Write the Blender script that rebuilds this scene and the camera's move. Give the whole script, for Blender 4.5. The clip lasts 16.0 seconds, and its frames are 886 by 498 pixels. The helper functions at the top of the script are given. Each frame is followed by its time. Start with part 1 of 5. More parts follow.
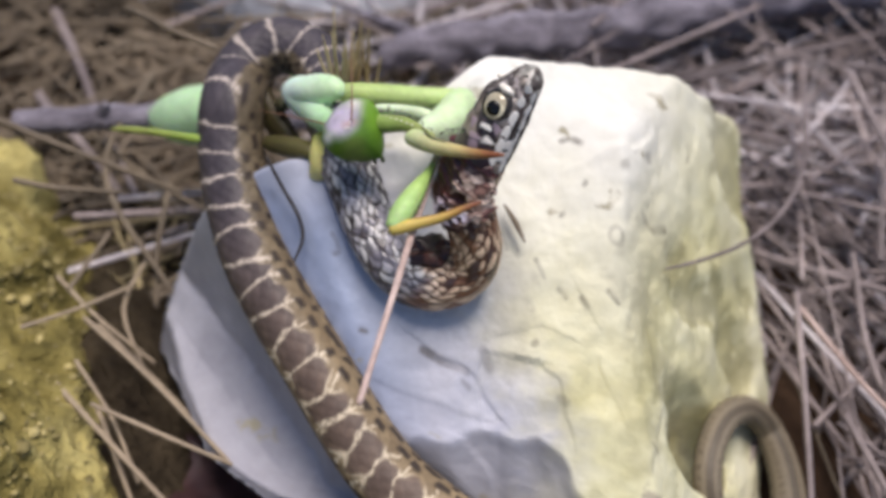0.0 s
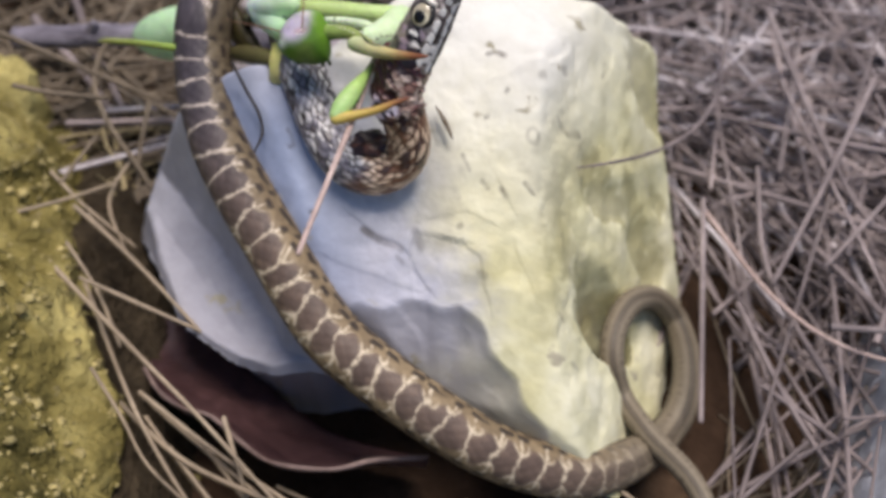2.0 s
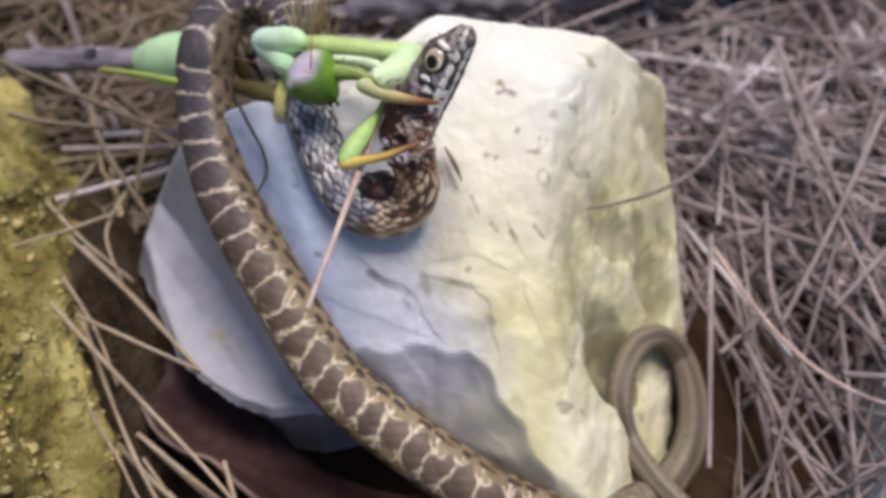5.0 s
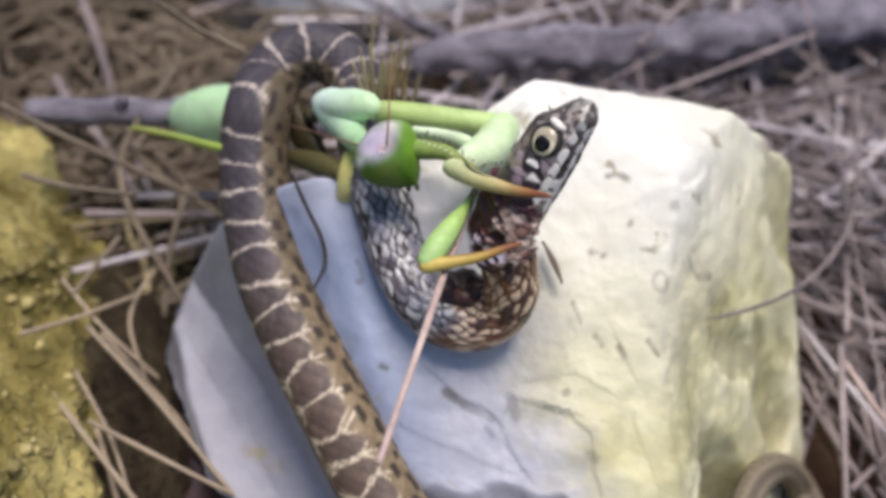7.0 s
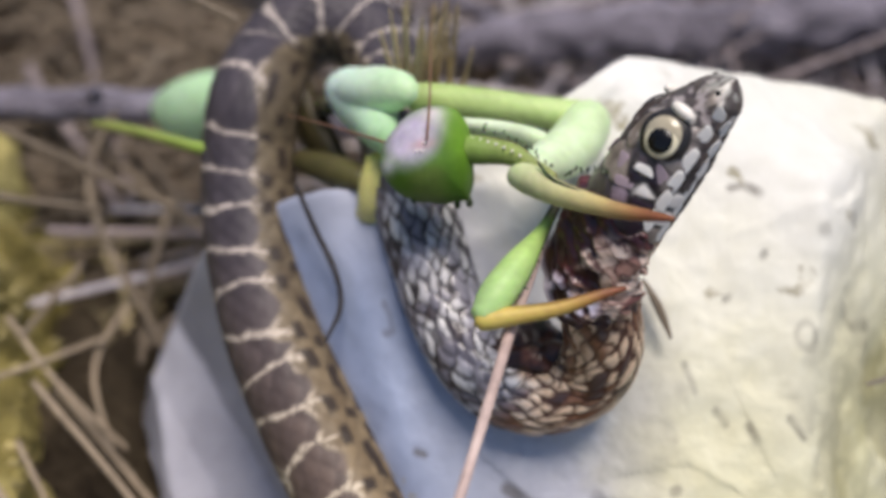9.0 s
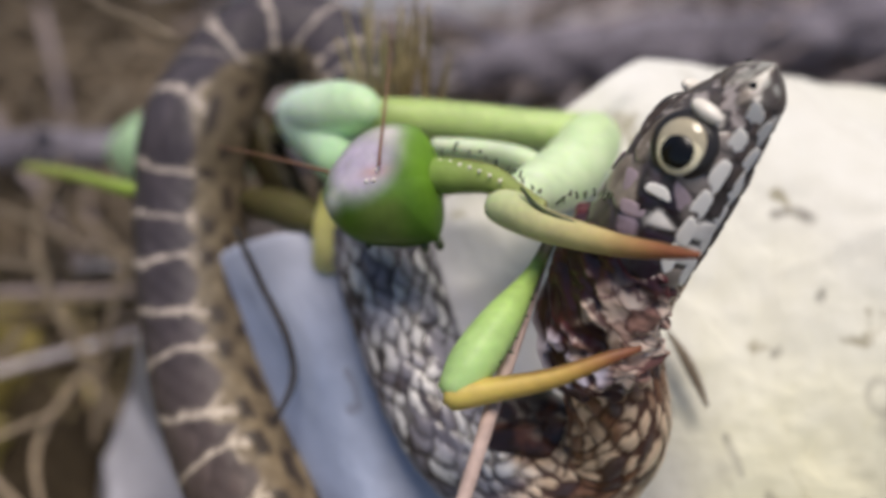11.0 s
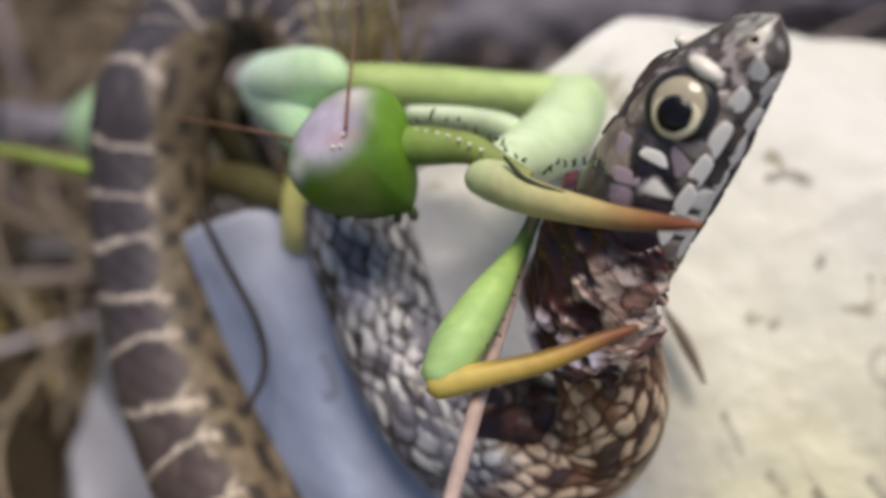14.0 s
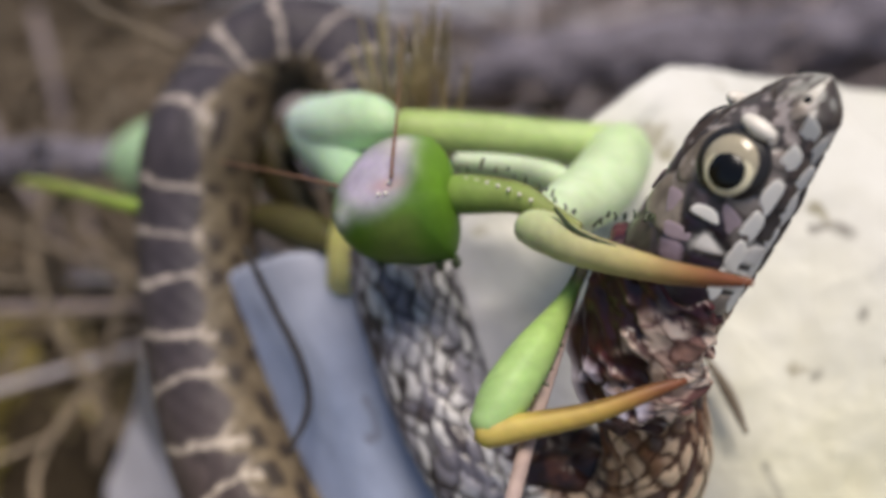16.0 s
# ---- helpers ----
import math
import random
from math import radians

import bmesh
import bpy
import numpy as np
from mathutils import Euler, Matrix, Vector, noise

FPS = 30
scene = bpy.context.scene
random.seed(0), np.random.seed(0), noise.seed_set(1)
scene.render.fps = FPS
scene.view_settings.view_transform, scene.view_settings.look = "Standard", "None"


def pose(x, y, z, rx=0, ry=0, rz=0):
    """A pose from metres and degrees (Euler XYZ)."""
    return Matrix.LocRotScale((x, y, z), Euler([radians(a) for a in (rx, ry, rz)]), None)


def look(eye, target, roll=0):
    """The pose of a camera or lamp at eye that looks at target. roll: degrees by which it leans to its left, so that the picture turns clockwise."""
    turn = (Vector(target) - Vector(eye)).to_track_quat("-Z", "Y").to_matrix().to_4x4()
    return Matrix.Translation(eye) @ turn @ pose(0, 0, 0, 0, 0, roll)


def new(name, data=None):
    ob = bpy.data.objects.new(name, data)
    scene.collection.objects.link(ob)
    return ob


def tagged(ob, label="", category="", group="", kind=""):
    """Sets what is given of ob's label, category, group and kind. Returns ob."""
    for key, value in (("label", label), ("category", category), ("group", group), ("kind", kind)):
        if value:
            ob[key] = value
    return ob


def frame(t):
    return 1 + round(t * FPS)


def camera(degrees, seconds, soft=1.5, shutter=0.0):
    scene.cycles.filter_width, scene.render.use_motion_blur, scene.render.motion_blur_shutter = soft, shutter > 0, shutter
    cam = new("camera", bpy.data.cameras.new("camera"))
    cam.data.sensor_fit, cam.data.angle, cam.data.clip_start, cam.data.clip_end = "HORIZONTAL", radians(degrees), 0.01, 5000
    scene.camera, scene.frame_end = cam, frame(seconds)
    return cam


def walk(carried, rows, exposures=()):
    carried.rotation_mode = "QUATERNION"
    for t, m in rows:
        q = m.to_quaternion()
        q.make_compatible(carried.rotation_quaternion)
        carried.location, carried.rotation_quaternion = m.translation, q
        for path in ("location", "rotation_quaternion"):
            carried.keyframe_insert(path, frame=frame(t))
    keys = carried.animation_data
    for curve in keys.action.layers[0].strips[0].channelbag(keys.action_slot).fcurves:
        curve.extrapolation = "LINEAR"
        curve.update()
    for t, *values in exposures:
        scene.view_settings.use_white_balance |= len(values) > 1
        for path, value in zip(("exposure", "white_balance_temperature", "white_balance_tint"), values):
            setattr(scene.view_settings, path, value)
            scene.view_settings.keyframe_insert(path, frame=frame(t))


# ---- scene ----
cam = camera(44.0, 16.0, soft=3.9)
PATH = [
    (0, (0.01076, 0.00027, 0.13457), (0.01226, 0.01370, 0.11982), 1.1),
    (0.5, (0.01341, -0.00782, 0.13810), (0.01502, 0.00546, 0.12323), 2.0),
    (1, (0.01737, -0.01424, 0.13903), (0.01905, -0.00112, 0.12403), 2.2),
    (1.5, (0.01660, -0.01569, 0.14109), (0.01819, -0.00272, 0.12595), 2.4),
    (2, (0.01630, -0.02104, 0.14440), (0.01784, -0.00816, 0.12918), 2.4),
    (2.5, (0.01749, -0.02637, 0.14968), (0.01914, -0.01371, 0.13430), 2.9),
    (3, (0.02003, -0.03056, 0.14999), (0.02174, -0.01807, 0.13447), 3.0),
    (3.5, (0.02074, -0.02853, 0.15041), (0.02248, -0.01608, 0.13485), 3.1),
    (3.7, (0.01947, -0.02513, 0.15041), (0.02121, -0.01268, 0.13485), 3.2),
    (5.8, (0.01302, -0.00680, 0.14041), (0.01474, 0.00614, 0.12525), 4.7),
    (6, (0.01271, -0.00374, 0.13858), (0.01427, 0.00923, 0.12344), 4.5),
    (6.5, (0.01129, 0.00443, 0.13459), (0.01268, 0.01757, 0.11958), 4.3),
    (7, (0.00910, 0.00993, 0.13162), (0.01042, 0.02320, 0.11672), 4.3),
    (7.5, (0.00817, 0.01637, 0.12551), (0.00933, 0.02986, 0.11080), 4.1),
    (8, (0.00810, 0.02113, 0.12079), (0.00913, 0.03473, 0.10617), 4.0),
    (8.1, (0.00782, 0.02891, 0.11442), (0.00871, 0.04227, 0.09957), 3.4),
    (8.2, (0.00775, 0.03086, 0.11283), (0.00860, 0.04416, 0.09792), 3.2),
    (10.3, (0.01239, 0.04305, 0.09873), (0.01221, 0.05682, 0.08422), -1.1),
    (10.5, (0.01242, 0.04407, 0.09838), (0.01214, 0.05790, 0.08394), -1.8),
    (11, (0.01408, 0.04518, 0.09655), (0.01402, 0.05920, 0.08228), -1.7),
    (11.5, (0.01443, 0.04649, 0.09572), (0.01459, 0.06037, 0.08132), -1.2),
    (12, (0.01394, 0.04769, 0.09505), (0.01420, 0.06161, 0.08070), -1.6),
    (12.5, (0.01350, 0.04861, 0.09463), (0.01373, 0.06255, 0.08030), -2.1),
    (13, (0.01353, 0.04832, 0.09411), (0.01387, 0.06205, 0.07957), -2.2),
    (13.5, (0.01363, 0.04787, 0.09370), (0.01408, 0.06155, 0.07912), -1.8),
    (14, (0.01382, 0.04832, 0.09380), (0.01422, 0.06192, 0.07914), -1.8),
    (14.5, (0.01386, 0.04755, 0.09321), (0.01427, 0.06140, 0.07880), -1.9),
    (15, (0.01411, 0.04778, 0.09343), (0.01455, 0.06155, 0.07894), -1.6),
    (15.5, (0.01307, 0.04820, 0.09427), (0.01333, 0.06200, 0.07981), -1.9),
    (16, (0.01252, 0.04866, 0.09499), (0.01254, 0.06264, 0.08069), -1.9),
]
walk(cam, [(t, look(eye, target, roll)) for t, eye, target, roll in PATH],
     exposures=((0.0, 0.12, 6400, 14), (3.5, 0.02, 6450, 14), (6.0, 0.10, 6350, 14), (8.0, 0.14, 6300, 14), (10.5, -0.08, 6650, 12), (16.0, -0.14, 6700, 12)))
FOCUS = new("focus_point")
FOCUS.location = (0.0262, 0.0860, 0.0590)
cam.data.dof.use_dof = True
cam.data.dof.focus_object = FOCUS
cam.data.dof.aperture_fstop = 21.0

# ---------------------------------------------------------------- light
SUN_TO = Vector((0.12, 0.05, 0.98)).normalized()
world = bpy.data.worlds.new("sky")
scene.world = world
world.use_nodes = True
wn = world.node_tree.nodes
sky = wn.new("ShaderNodeTexSky")
sky.sky_type = "NISHITA"
sky.sun_disc = False
sky.sun_elevation = math.asin(SUN_TO.z)
sky.sun_rotation = math.atan2(SUN_TO.x, SUN_TO.y)
wn["Background"].inputs["Strength"].default_value = 0.10
world.node_tree.links.new(sky.outputs[0], wn["Background"].inputs["Color"])
sun_data = bpy.data.lights.new("sun", "SUN")
sun_data.energy, sun_data.angle, sun_data.color = 3.75, radians(30.0), (1.0, 0.915, 0.82)
sun = new("sun", sun_data)
sun.matrix_world = look(SUN_TO * 3.0, (0, 0, 0))

MM = 0.001
rng = random.Random(7)


# ---------------------------------------------------------------- materials
def material(name, rough=0.7, spec=0.4, metal=0.0):
    m = bpy.data.materials.new(name)
    m.use_nodes = True
    b = m.node_tree.nodes["Principled BSDF"]
    b.inputs["Roughness"].default_value = rough
    b.inputs["Specular IOR Level"].default_value = spec
    b.inputs["Metallic"].default_value = metal
    return m, m.node_tree.nodes, m.node_tree.links, b


def noise_node(nodes, links, coord, scale, detail=6.0, rough=0.6, stretch=None):
    n = nodes.new("ShaderNodeTexNoise")
    n.inputs["Scale"].default_value, n.inputs["Detail"].default_value, n.inputs["Roughness"].default_value = scale, detail, rough
    if stretch:
        mp = nodes.new("ShaderNodeMapping")
        mp.inputs["Scale"].default_value = stretch
        links.new(coord, mp.inputs["Vector"])
        coord = mp.outputs[0]
    links.new(coord, n.inputs["Vector"])
    return n.outputs["Fac"]


def ramp(nodes, links, fac, stops):
    r = nodes.new("ShaderNodeValToRGB")
    e = r.color_ramp.elements
    while len(e) < len(stops):
        e.new(0.5)
    for k, (p, col) in enumerate(stops):
        e[k].position, e[k].color = p, (*col, 1.0)
    links.new(fac, r.inputs["Fac"])
    return r.outputs["Color"]


def mix(nodes, links, fac, a, b, mode="MIX"):
    x = nodes.new("ShaderNodeMix")
    x.data_type, x.blend_type = "RGBA", mode
    for sock, v in ((x.inputs[0], fac), (x.inputs[6], a), (x.inputs[7], b)):
        if isinstance(v, (int, float)):
            sock.default_value = v
        elif isinstance(v, tuple):
            sock.default_value = (*v, 1.0)
        else:
            links.new(v, sock)
    return x.outputs[2]


def bump(nodes, links, bsdf, height, strength, distance):
    b = nodes.new("ShaderNodeBump")
    b.inputs["Strength"].default_value, b.inputs["Distance"].default_value = strength, distance
    links.new(height, b.inputs["Height"])
    links.new(b.outputs[0], bsdf.inputs["Normal"])


def coords(nodes, kind="Object"):
    return nodes.new("ShaderNodeTexCoord").outputs[kind]


def mottled(name, stops, scale, rough=0.75, spec=0.3, fine=6.0, bump_mm=0.3, stretch=None, vary=0.0, strength=0.6):
    """A surface whose colour wanders at two scales over the given ramp, with a fine relief."""
    m, nodes, links, b = material(name, rough, spec)
    co = coords(nodes)
    col = ramp(nodes, links, noise_node(nodes, links, co, scale, 5.0, 0.6, stretch), stops)
    small = noise_node(nodes, links, co, scale * fine, 4.0, 0.65, stretch)
    col = mix(nodes, links, 0.55, col, ramp(nodes, links, small, ((0.3, (0.35, 0.35, 0.35)), (0.7, (0.68, 0.68, 0.68)))), "OVERLAY")
    if vary:
        info = nodes.new("ShaderNodeNewGeometry")
        hsv = nodes.new("ShaderNodeHueSaturation")
        mr = nodes.new("ShaderNodeMapRange")
        mr.inputs[3].default_value, mr.inputs[4].default_value = 1.0 - vary, 1.0 + vary
        links.new(info.outputs["Random Per Island"], mr.inputs[0])
        links.new(mr.outputs[0], hsv.inputs["Value"])
        links.new(col, hsv.inputs["Color"])
        col = hsv.outputs[0]
    links.new(col, b.inputs["Base Color"])
    bump(nodes, links, b, small, strength, bump_mm * MM)
    return m


def painted(name, rough, spec, scale, amount=0.35, bump_mm=0.03, sheen=0.0, subsurface=0.0):
    """Skin whose natural pattern is held by the mesh's colour attribute, broken up by grain."""
    m, nodes, links, b = material(name, rough, spec)
    at = nodes.new("ShaderNodeAttribute")
    at.attribute_name = "pattern"
    co = coords(nodes)
    g = noise_node(nodes, links, co, scale, 4.0, 0.6)
    col = mix(nodes, links, amount, at.outputs["Color"], ramp(nodes, links, g, ((0.25, (0.3, 0.3, 0.3)), (0.75, (0.72, 0.72, 0.72)))), "OVERLAY")
    links.new(col, b.inputs["Base Color"])
    if subsurface:
        b.inputs["Subsurface Weight"].default_value = subsurface
        b.inputs["Subsurface Scale"].default_value = 0.0008
        b.inputs["Subsurface Radius"].default_value = (0.6, 1.0, 0.3)
    bump(nodes, links, b, g, 0.5, bump_mm * MM)
    return m


SOIL = mottled("soil", ((0.25, (0.020, 0.011, 0.007)), (0.55, (0.050, 0.030, 0.019)), (0.8, (0.10, 0.066, 0.042))), 60, 0.95, 0.1, 9, 2.0)
STRAW = mottled("dry_needle", ((0.3, (0.105, 0.083, 0.083)), (0.6, (0.28, 0.23, 0.222)), (0.85, (0.56, 0.475, 0.45))), 55, 0.6, 0.35, 12, 0.2, None, 0.35)
# STRAW lightened and greyed: the haze and light behind the stone, in the colour.
FAR_STRAW = mottled("far_lit_needle", ((0.3, (0.28, 0.25, 0.265)), (0.6, (0.54, 0.49, 0.505)), (0.85, (0.74, 0.69, 0.70))), 55, 0.6, 0.35, 12, 0.2, None, 0.35)
PALE_STRAW = mottled("pale_straw", ((0.3, (0.34, 0.24, 0.21)), (0.7, (0.58, 0.45, 0.40))), 90, 0.55, 0.35, 10, 0.1)
BROWN_STRAW = mottled("brown_straw", ((0.3, (0.085, 0.066, 0.046)), (0.6, (0.19, 0.15, 0.106)), (0.85, (0.38, 0.32, 0.235))), 55, 0.65, 0.3, 12, 0.2, None, 0.35)
# BROWN_STRAW darkened: the shade in front of the stone, put into the colour.
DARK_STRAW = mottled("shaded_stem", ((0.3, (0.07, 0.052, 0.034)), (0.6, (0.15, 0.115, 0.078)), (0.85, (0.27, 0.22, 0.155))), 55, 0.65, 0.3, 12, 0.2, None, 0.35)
TAN_STRAW = mottled("tan_straw", ((0.3, (0.17, 0.13, 0.088)), (0.6, (0.34, 0.27, 0.19)), (0.85, (0.52, 0.43, 0.32))), 60, 0.6, 0.35, 12, 0.2, None, 0.35)
GRASS = mottled("dry_grass", ((0.3, (0.22, 0.165, 0.075)), (0.7, (0.55, 0.46, 0.27))), 120, 0.6, 0.3, 8, 0.1, None, 0.25)
BARK = mottled("grey_bark", ((0.3, (0.08, 0.072, 0.088)), (0.6, (0.26, 0.237, 0.28)), (0.85, (0.48, 0.45, 0.505))), 120, 0.9, 0.15, 7, 1.0, (1, 4, 4))
RIM = mottled("bark_edge", ((0.3, (0.12, 0.08, 0.07)), (0.7, (0.26, 0.19, 0.17))), 150, 0.7, 0.3, 8, 0.2)
LEAF = mottled("brown_leaf", ((0.3, (0.030, 0.014, 0.015)), (0.7, (0.085, 0.042, 0.042))), 70, 0.42, 0.5, 8, 0.3)
MOSS = mottled("sandy_moss", ((0.27, (0.055, 0.048, 0.014)), (0.48, (0.23, 0.19, 0.060)), (0.72, (0.58, 0.50, 0.20))), 70, 0.9, 0.15, 6, 2.6, None, 0, 1.0)
PALE_ROCK = mottled("pale_rock", ((0.3, (0.24, 0.25, 0.285)), (0.7, (0.46, 0.47, 0.515))), 45, 0.8, 0.3, 9, 0.5)
GRAIN = mottled("sand_grain", ((0.3, (0.20, 0.165, 0.06)), (0.7, (0.44, 0.37, 0.17))), 400, 0.85, 0.2, 5, 0.1, None, 0.5)
EARTH = mottled("mossy_earth", ((0.25, (0.026, 0.019, 0.013)), (0.5, (0.062, 0.047, 0.030)), (0.78, (0.145, 0.112, 0.070))), 110, 0.95, 0.1, 7, 2.5, None, 0, 1.0)
OLIVE_ROCK = mottled("olive_rock", ((0.3, (0.21, 0.20, 0.185)), (0.7, (0.42, 0.40, 0.36))), 60, 0.85, 0.25, 9, 0.5)
DARK_HAIR = mottled("dark_root", ((0.3, (0.015, 0.013, 0.014)), (0.7, (0.05, 0.045, 0.045))), 200, 0.6, 0.3, 5, 0.05)


def stone_material():
    m, nodes, links, b = material("weathered_limestone", 0.72, 0.35)
    co = coords(nodes)
    big = noise_node(nodes, links, co, 38, 5, 0.55)
    fine = noise_node(nodes, links, co, 420, 6, 0.65)
    at = nodes.new("ShaderNodeAttribute")
    at.attribute_name = "pattern"
    sep = nodes.new("ShaderNodeSeparateColor")
    links.new(at.outputs["Color"], sep.inputs[0])
    grey = ramp(nodes, links, big, ((0.3, (0.36, 0.365, 0.43)), (0.7, (0.50, 0.505, 0.57))))
    warm = ramp(nodes, links, noise_node(nodes, links, co, 55, 6, 0.6), ((0.30, (0.46, 0.425, 0.20)), (0.5, (0.60, 0.575, 0.36)), (0.72, (0.74, 0.72, 0.57))))
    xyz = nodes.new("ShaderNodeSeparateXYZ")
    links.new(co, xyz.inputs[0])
    # Bluer, darker left slope: skylight on the shaded side, put into the colour.
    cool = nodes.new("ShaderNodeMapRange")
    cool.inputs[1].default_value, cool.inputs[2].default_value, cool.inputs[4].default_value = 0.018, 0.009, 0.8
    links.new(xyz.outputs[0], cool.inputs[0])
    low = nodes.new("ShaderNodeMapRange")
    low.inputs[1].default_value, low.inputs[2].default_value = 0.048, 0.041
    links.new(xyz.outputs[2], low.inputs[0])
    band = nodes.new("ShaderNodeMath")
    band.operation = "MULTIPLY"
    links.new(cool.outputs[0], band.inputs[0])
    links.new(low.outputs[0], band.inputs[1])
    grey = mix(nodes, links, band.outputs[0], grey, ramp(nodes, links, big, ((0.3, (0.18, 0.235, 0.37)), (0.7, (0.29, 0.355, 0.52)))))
    col = mix(nodes, links, sep.outputs[0], grey, warm)
    col = mix(nodes, links, sep.outputs[1], col, mix(nodes, links, 0.85, col, (0.25, 0.225, 0.10)))
    # Near-white towards the top: the glare on the crest, painted by height.
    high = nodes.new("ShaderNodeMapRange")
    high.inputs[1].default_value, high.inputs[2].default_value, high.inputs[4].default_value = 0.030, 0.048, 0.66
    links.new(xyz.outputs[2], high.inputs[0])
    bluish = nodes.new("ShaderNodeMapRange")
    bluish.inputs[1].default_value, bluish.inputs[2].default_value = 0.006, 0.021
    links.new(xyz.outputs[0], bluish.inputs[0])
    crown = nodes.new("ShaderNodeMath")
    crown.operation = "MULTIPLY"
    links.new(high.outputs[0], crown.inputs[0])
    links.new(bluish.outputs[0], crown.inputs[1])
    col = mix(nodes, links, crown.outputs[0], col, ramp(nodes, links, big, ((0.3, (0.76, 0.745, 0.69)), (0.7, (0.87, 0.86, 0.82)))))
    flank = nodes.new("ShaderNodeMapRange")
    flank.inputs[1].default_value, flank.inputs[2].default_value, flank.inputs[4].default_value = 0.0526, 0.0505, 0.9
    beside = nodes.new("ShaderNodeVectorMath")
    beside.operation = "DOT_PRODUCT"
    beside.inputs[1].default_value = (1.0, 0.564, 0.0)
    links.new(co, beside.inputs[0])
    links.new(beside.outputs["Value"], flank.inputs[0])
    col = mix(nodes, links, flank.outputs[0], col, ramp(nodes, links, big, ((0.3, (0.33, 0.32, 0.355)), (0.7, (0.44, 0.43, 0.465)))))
    spots = noise_node(nodes, links, co, 230, 3, 0.5)
    dark = nodes.new("ShaderNodeMapRange")
    dark.inputs[1].default_value, dark.inputs[2].default_value = 0.66, 0.72
    links.new(spots, dark.inputs[0])
    col = mix(nodes, links, dark.outputs[0], col, (0.36, 0.33, 0.24))
    col = mix(nodes, links, 0.35, col, ramp(nodes, links, fine, ((0.3, (0.38, 0.38, 0.38)), (0.7, (0.62, 0.62, 0.62)))), "OVERLAY")
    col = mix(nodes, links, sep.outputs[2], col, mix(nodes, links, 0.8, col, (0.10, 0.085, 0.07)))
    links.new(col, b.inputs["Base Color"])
    bump(nodes, links, b, fine, 0.35, 0.2 * MM)
    return m


STONE = stone_material()
SNAKE_SKIN = painted("snake_scales", 0.55, 0.35, 2500, 0.3, 0.03)
NECK_SKIN = painted("glossy_scales", 0.28, 0.5, 2500, 0.3, 0.04)
MANTIS_SKIN = painted("mantis_cuticle", 0.5, 0.35, 900, 0.3, 0.02, subsurface=0.25)
FLESH = painted("raw_flesh", 0.32, 0.5, 1800, 0.4, 0.06)


def plain(name, colour, rough=0.4, spec=0.5):
    m, nodes, links, b = material(name, rough, spec)
    g = noise_node(nodes, links, coords(nodes), 3000, 3)
    col = mix(nodes, links, 0.25, colour, ramp(nodes, links, g, ((0.3, (0.35,) * 3), (0.7, (0.65,) * 3))), "OVERLAY")
    links.new(col, b.inputs["Base Color"])
    return m


IRIS = plain("iris", (0.42, 0.37, 0.26), 0.12, 0.7)
PUPIL = plain("pupil", (0.004, 0.004, 0.004), 0.25, 0.4)
EYE_RING = plain("eye_ring", (0.02, 0.017, 0.016), 0.35, 0.5)
EYE_GOLD = plain("eye_gold", (0.72, 0.66, 0.46), 0.15, 0.6)
LIP = plain("lip_shield", (0.93, 0.89, 0.82), 0.28, 0.5)
MAUVE = plain("mauve_scale", (0.36, 0.28, 0.31), 0.28, 0.5)
CREAM = plain("cream_scale", (0.82, 0.77, 0.68), 0.3, 0.5)
SPINE = plain("dark_spine", (0.035, 0.05, 0.02), 0.4, 0.4)
ANTENNA = plain("antenna", (0.20, 0.10, 0.06), 0.5, 0.4)


# ---------------------------------------------------------------- shapes
def mesh_object(name, verts, faces, mat, smooth=True, colours=None):
    me = bpy.data.meshes.new(name)
    me.from_pydata([tuple(v) for v in verts], [], [tuple(f) for f in faces])
    me.materials.append(mat)
    if smooth:
        me.polygons.foreach_set("use_smooth", [True] * len(me.polygons))
    if colours is not None:
        at = me.color_attributes.new("pattern", "FLOAT_COLOR", "POINT")
        rgba = np.ones((len(verts), 4), dtype=np.float32)
        rgba[:, :3] = colours
        at.data.foreach_set("color", rgba.ravel())
    me.update()
    return new(name, me)


def part(name, shape, mat, parent, label="", smooth=True):
    verts, faces, *colours = shape
    ob = mesh_object(name, verts, faces, mat, smooth, colours[0] if colours else None)
    ob.parent = parent
    return tagged(ob, label)


def spline(points, samples):
    """Catmull-Rom through the rows of points (any columns), evenly spaced by length in the first three."""
    p = np.array(points, dtype=float)
    p = np.vstack([2 * p[0] - p[1], p, 2 * p[-1] - p[-2]])
    out = []
    for i in range(1, len(p) - 2):
        t = np.linspace(0, 1, 24, endpoint=False)[:, None]
        a, b, c, d = p[i - 1], p[i], p[i + 1], p[i + 2]
        out.append(0.5 * (2 * b + (c - a) * t + (2 * a - 5 * b + 4 * c - d) * t ** 2 + (3 * b - a - 3 * c + d) * t ** 3))
    out = np.vstack(out + [p[-2][None]])
    s = np.concatenate([[0], np.cumsum(np.linalg.norm(np.diff(out[:, :3], axis=0), axis=1))])
    u = np.linspace(0, s[-1], samples)
    return np.stack([np.interp(u, s, out[:, k]) for k in range(out.shape[1])], 1), u


def grid_faces(rows, cols):
    i = np.arange(rows - 1)[:, None]
    j = np.arange(cols)[None, :]
    a, b = i * cols + j, i * cols + (j + 1) % cols
    return np.stack([a, b, b + cols, a + cols], -1).reshape(-1, 4)


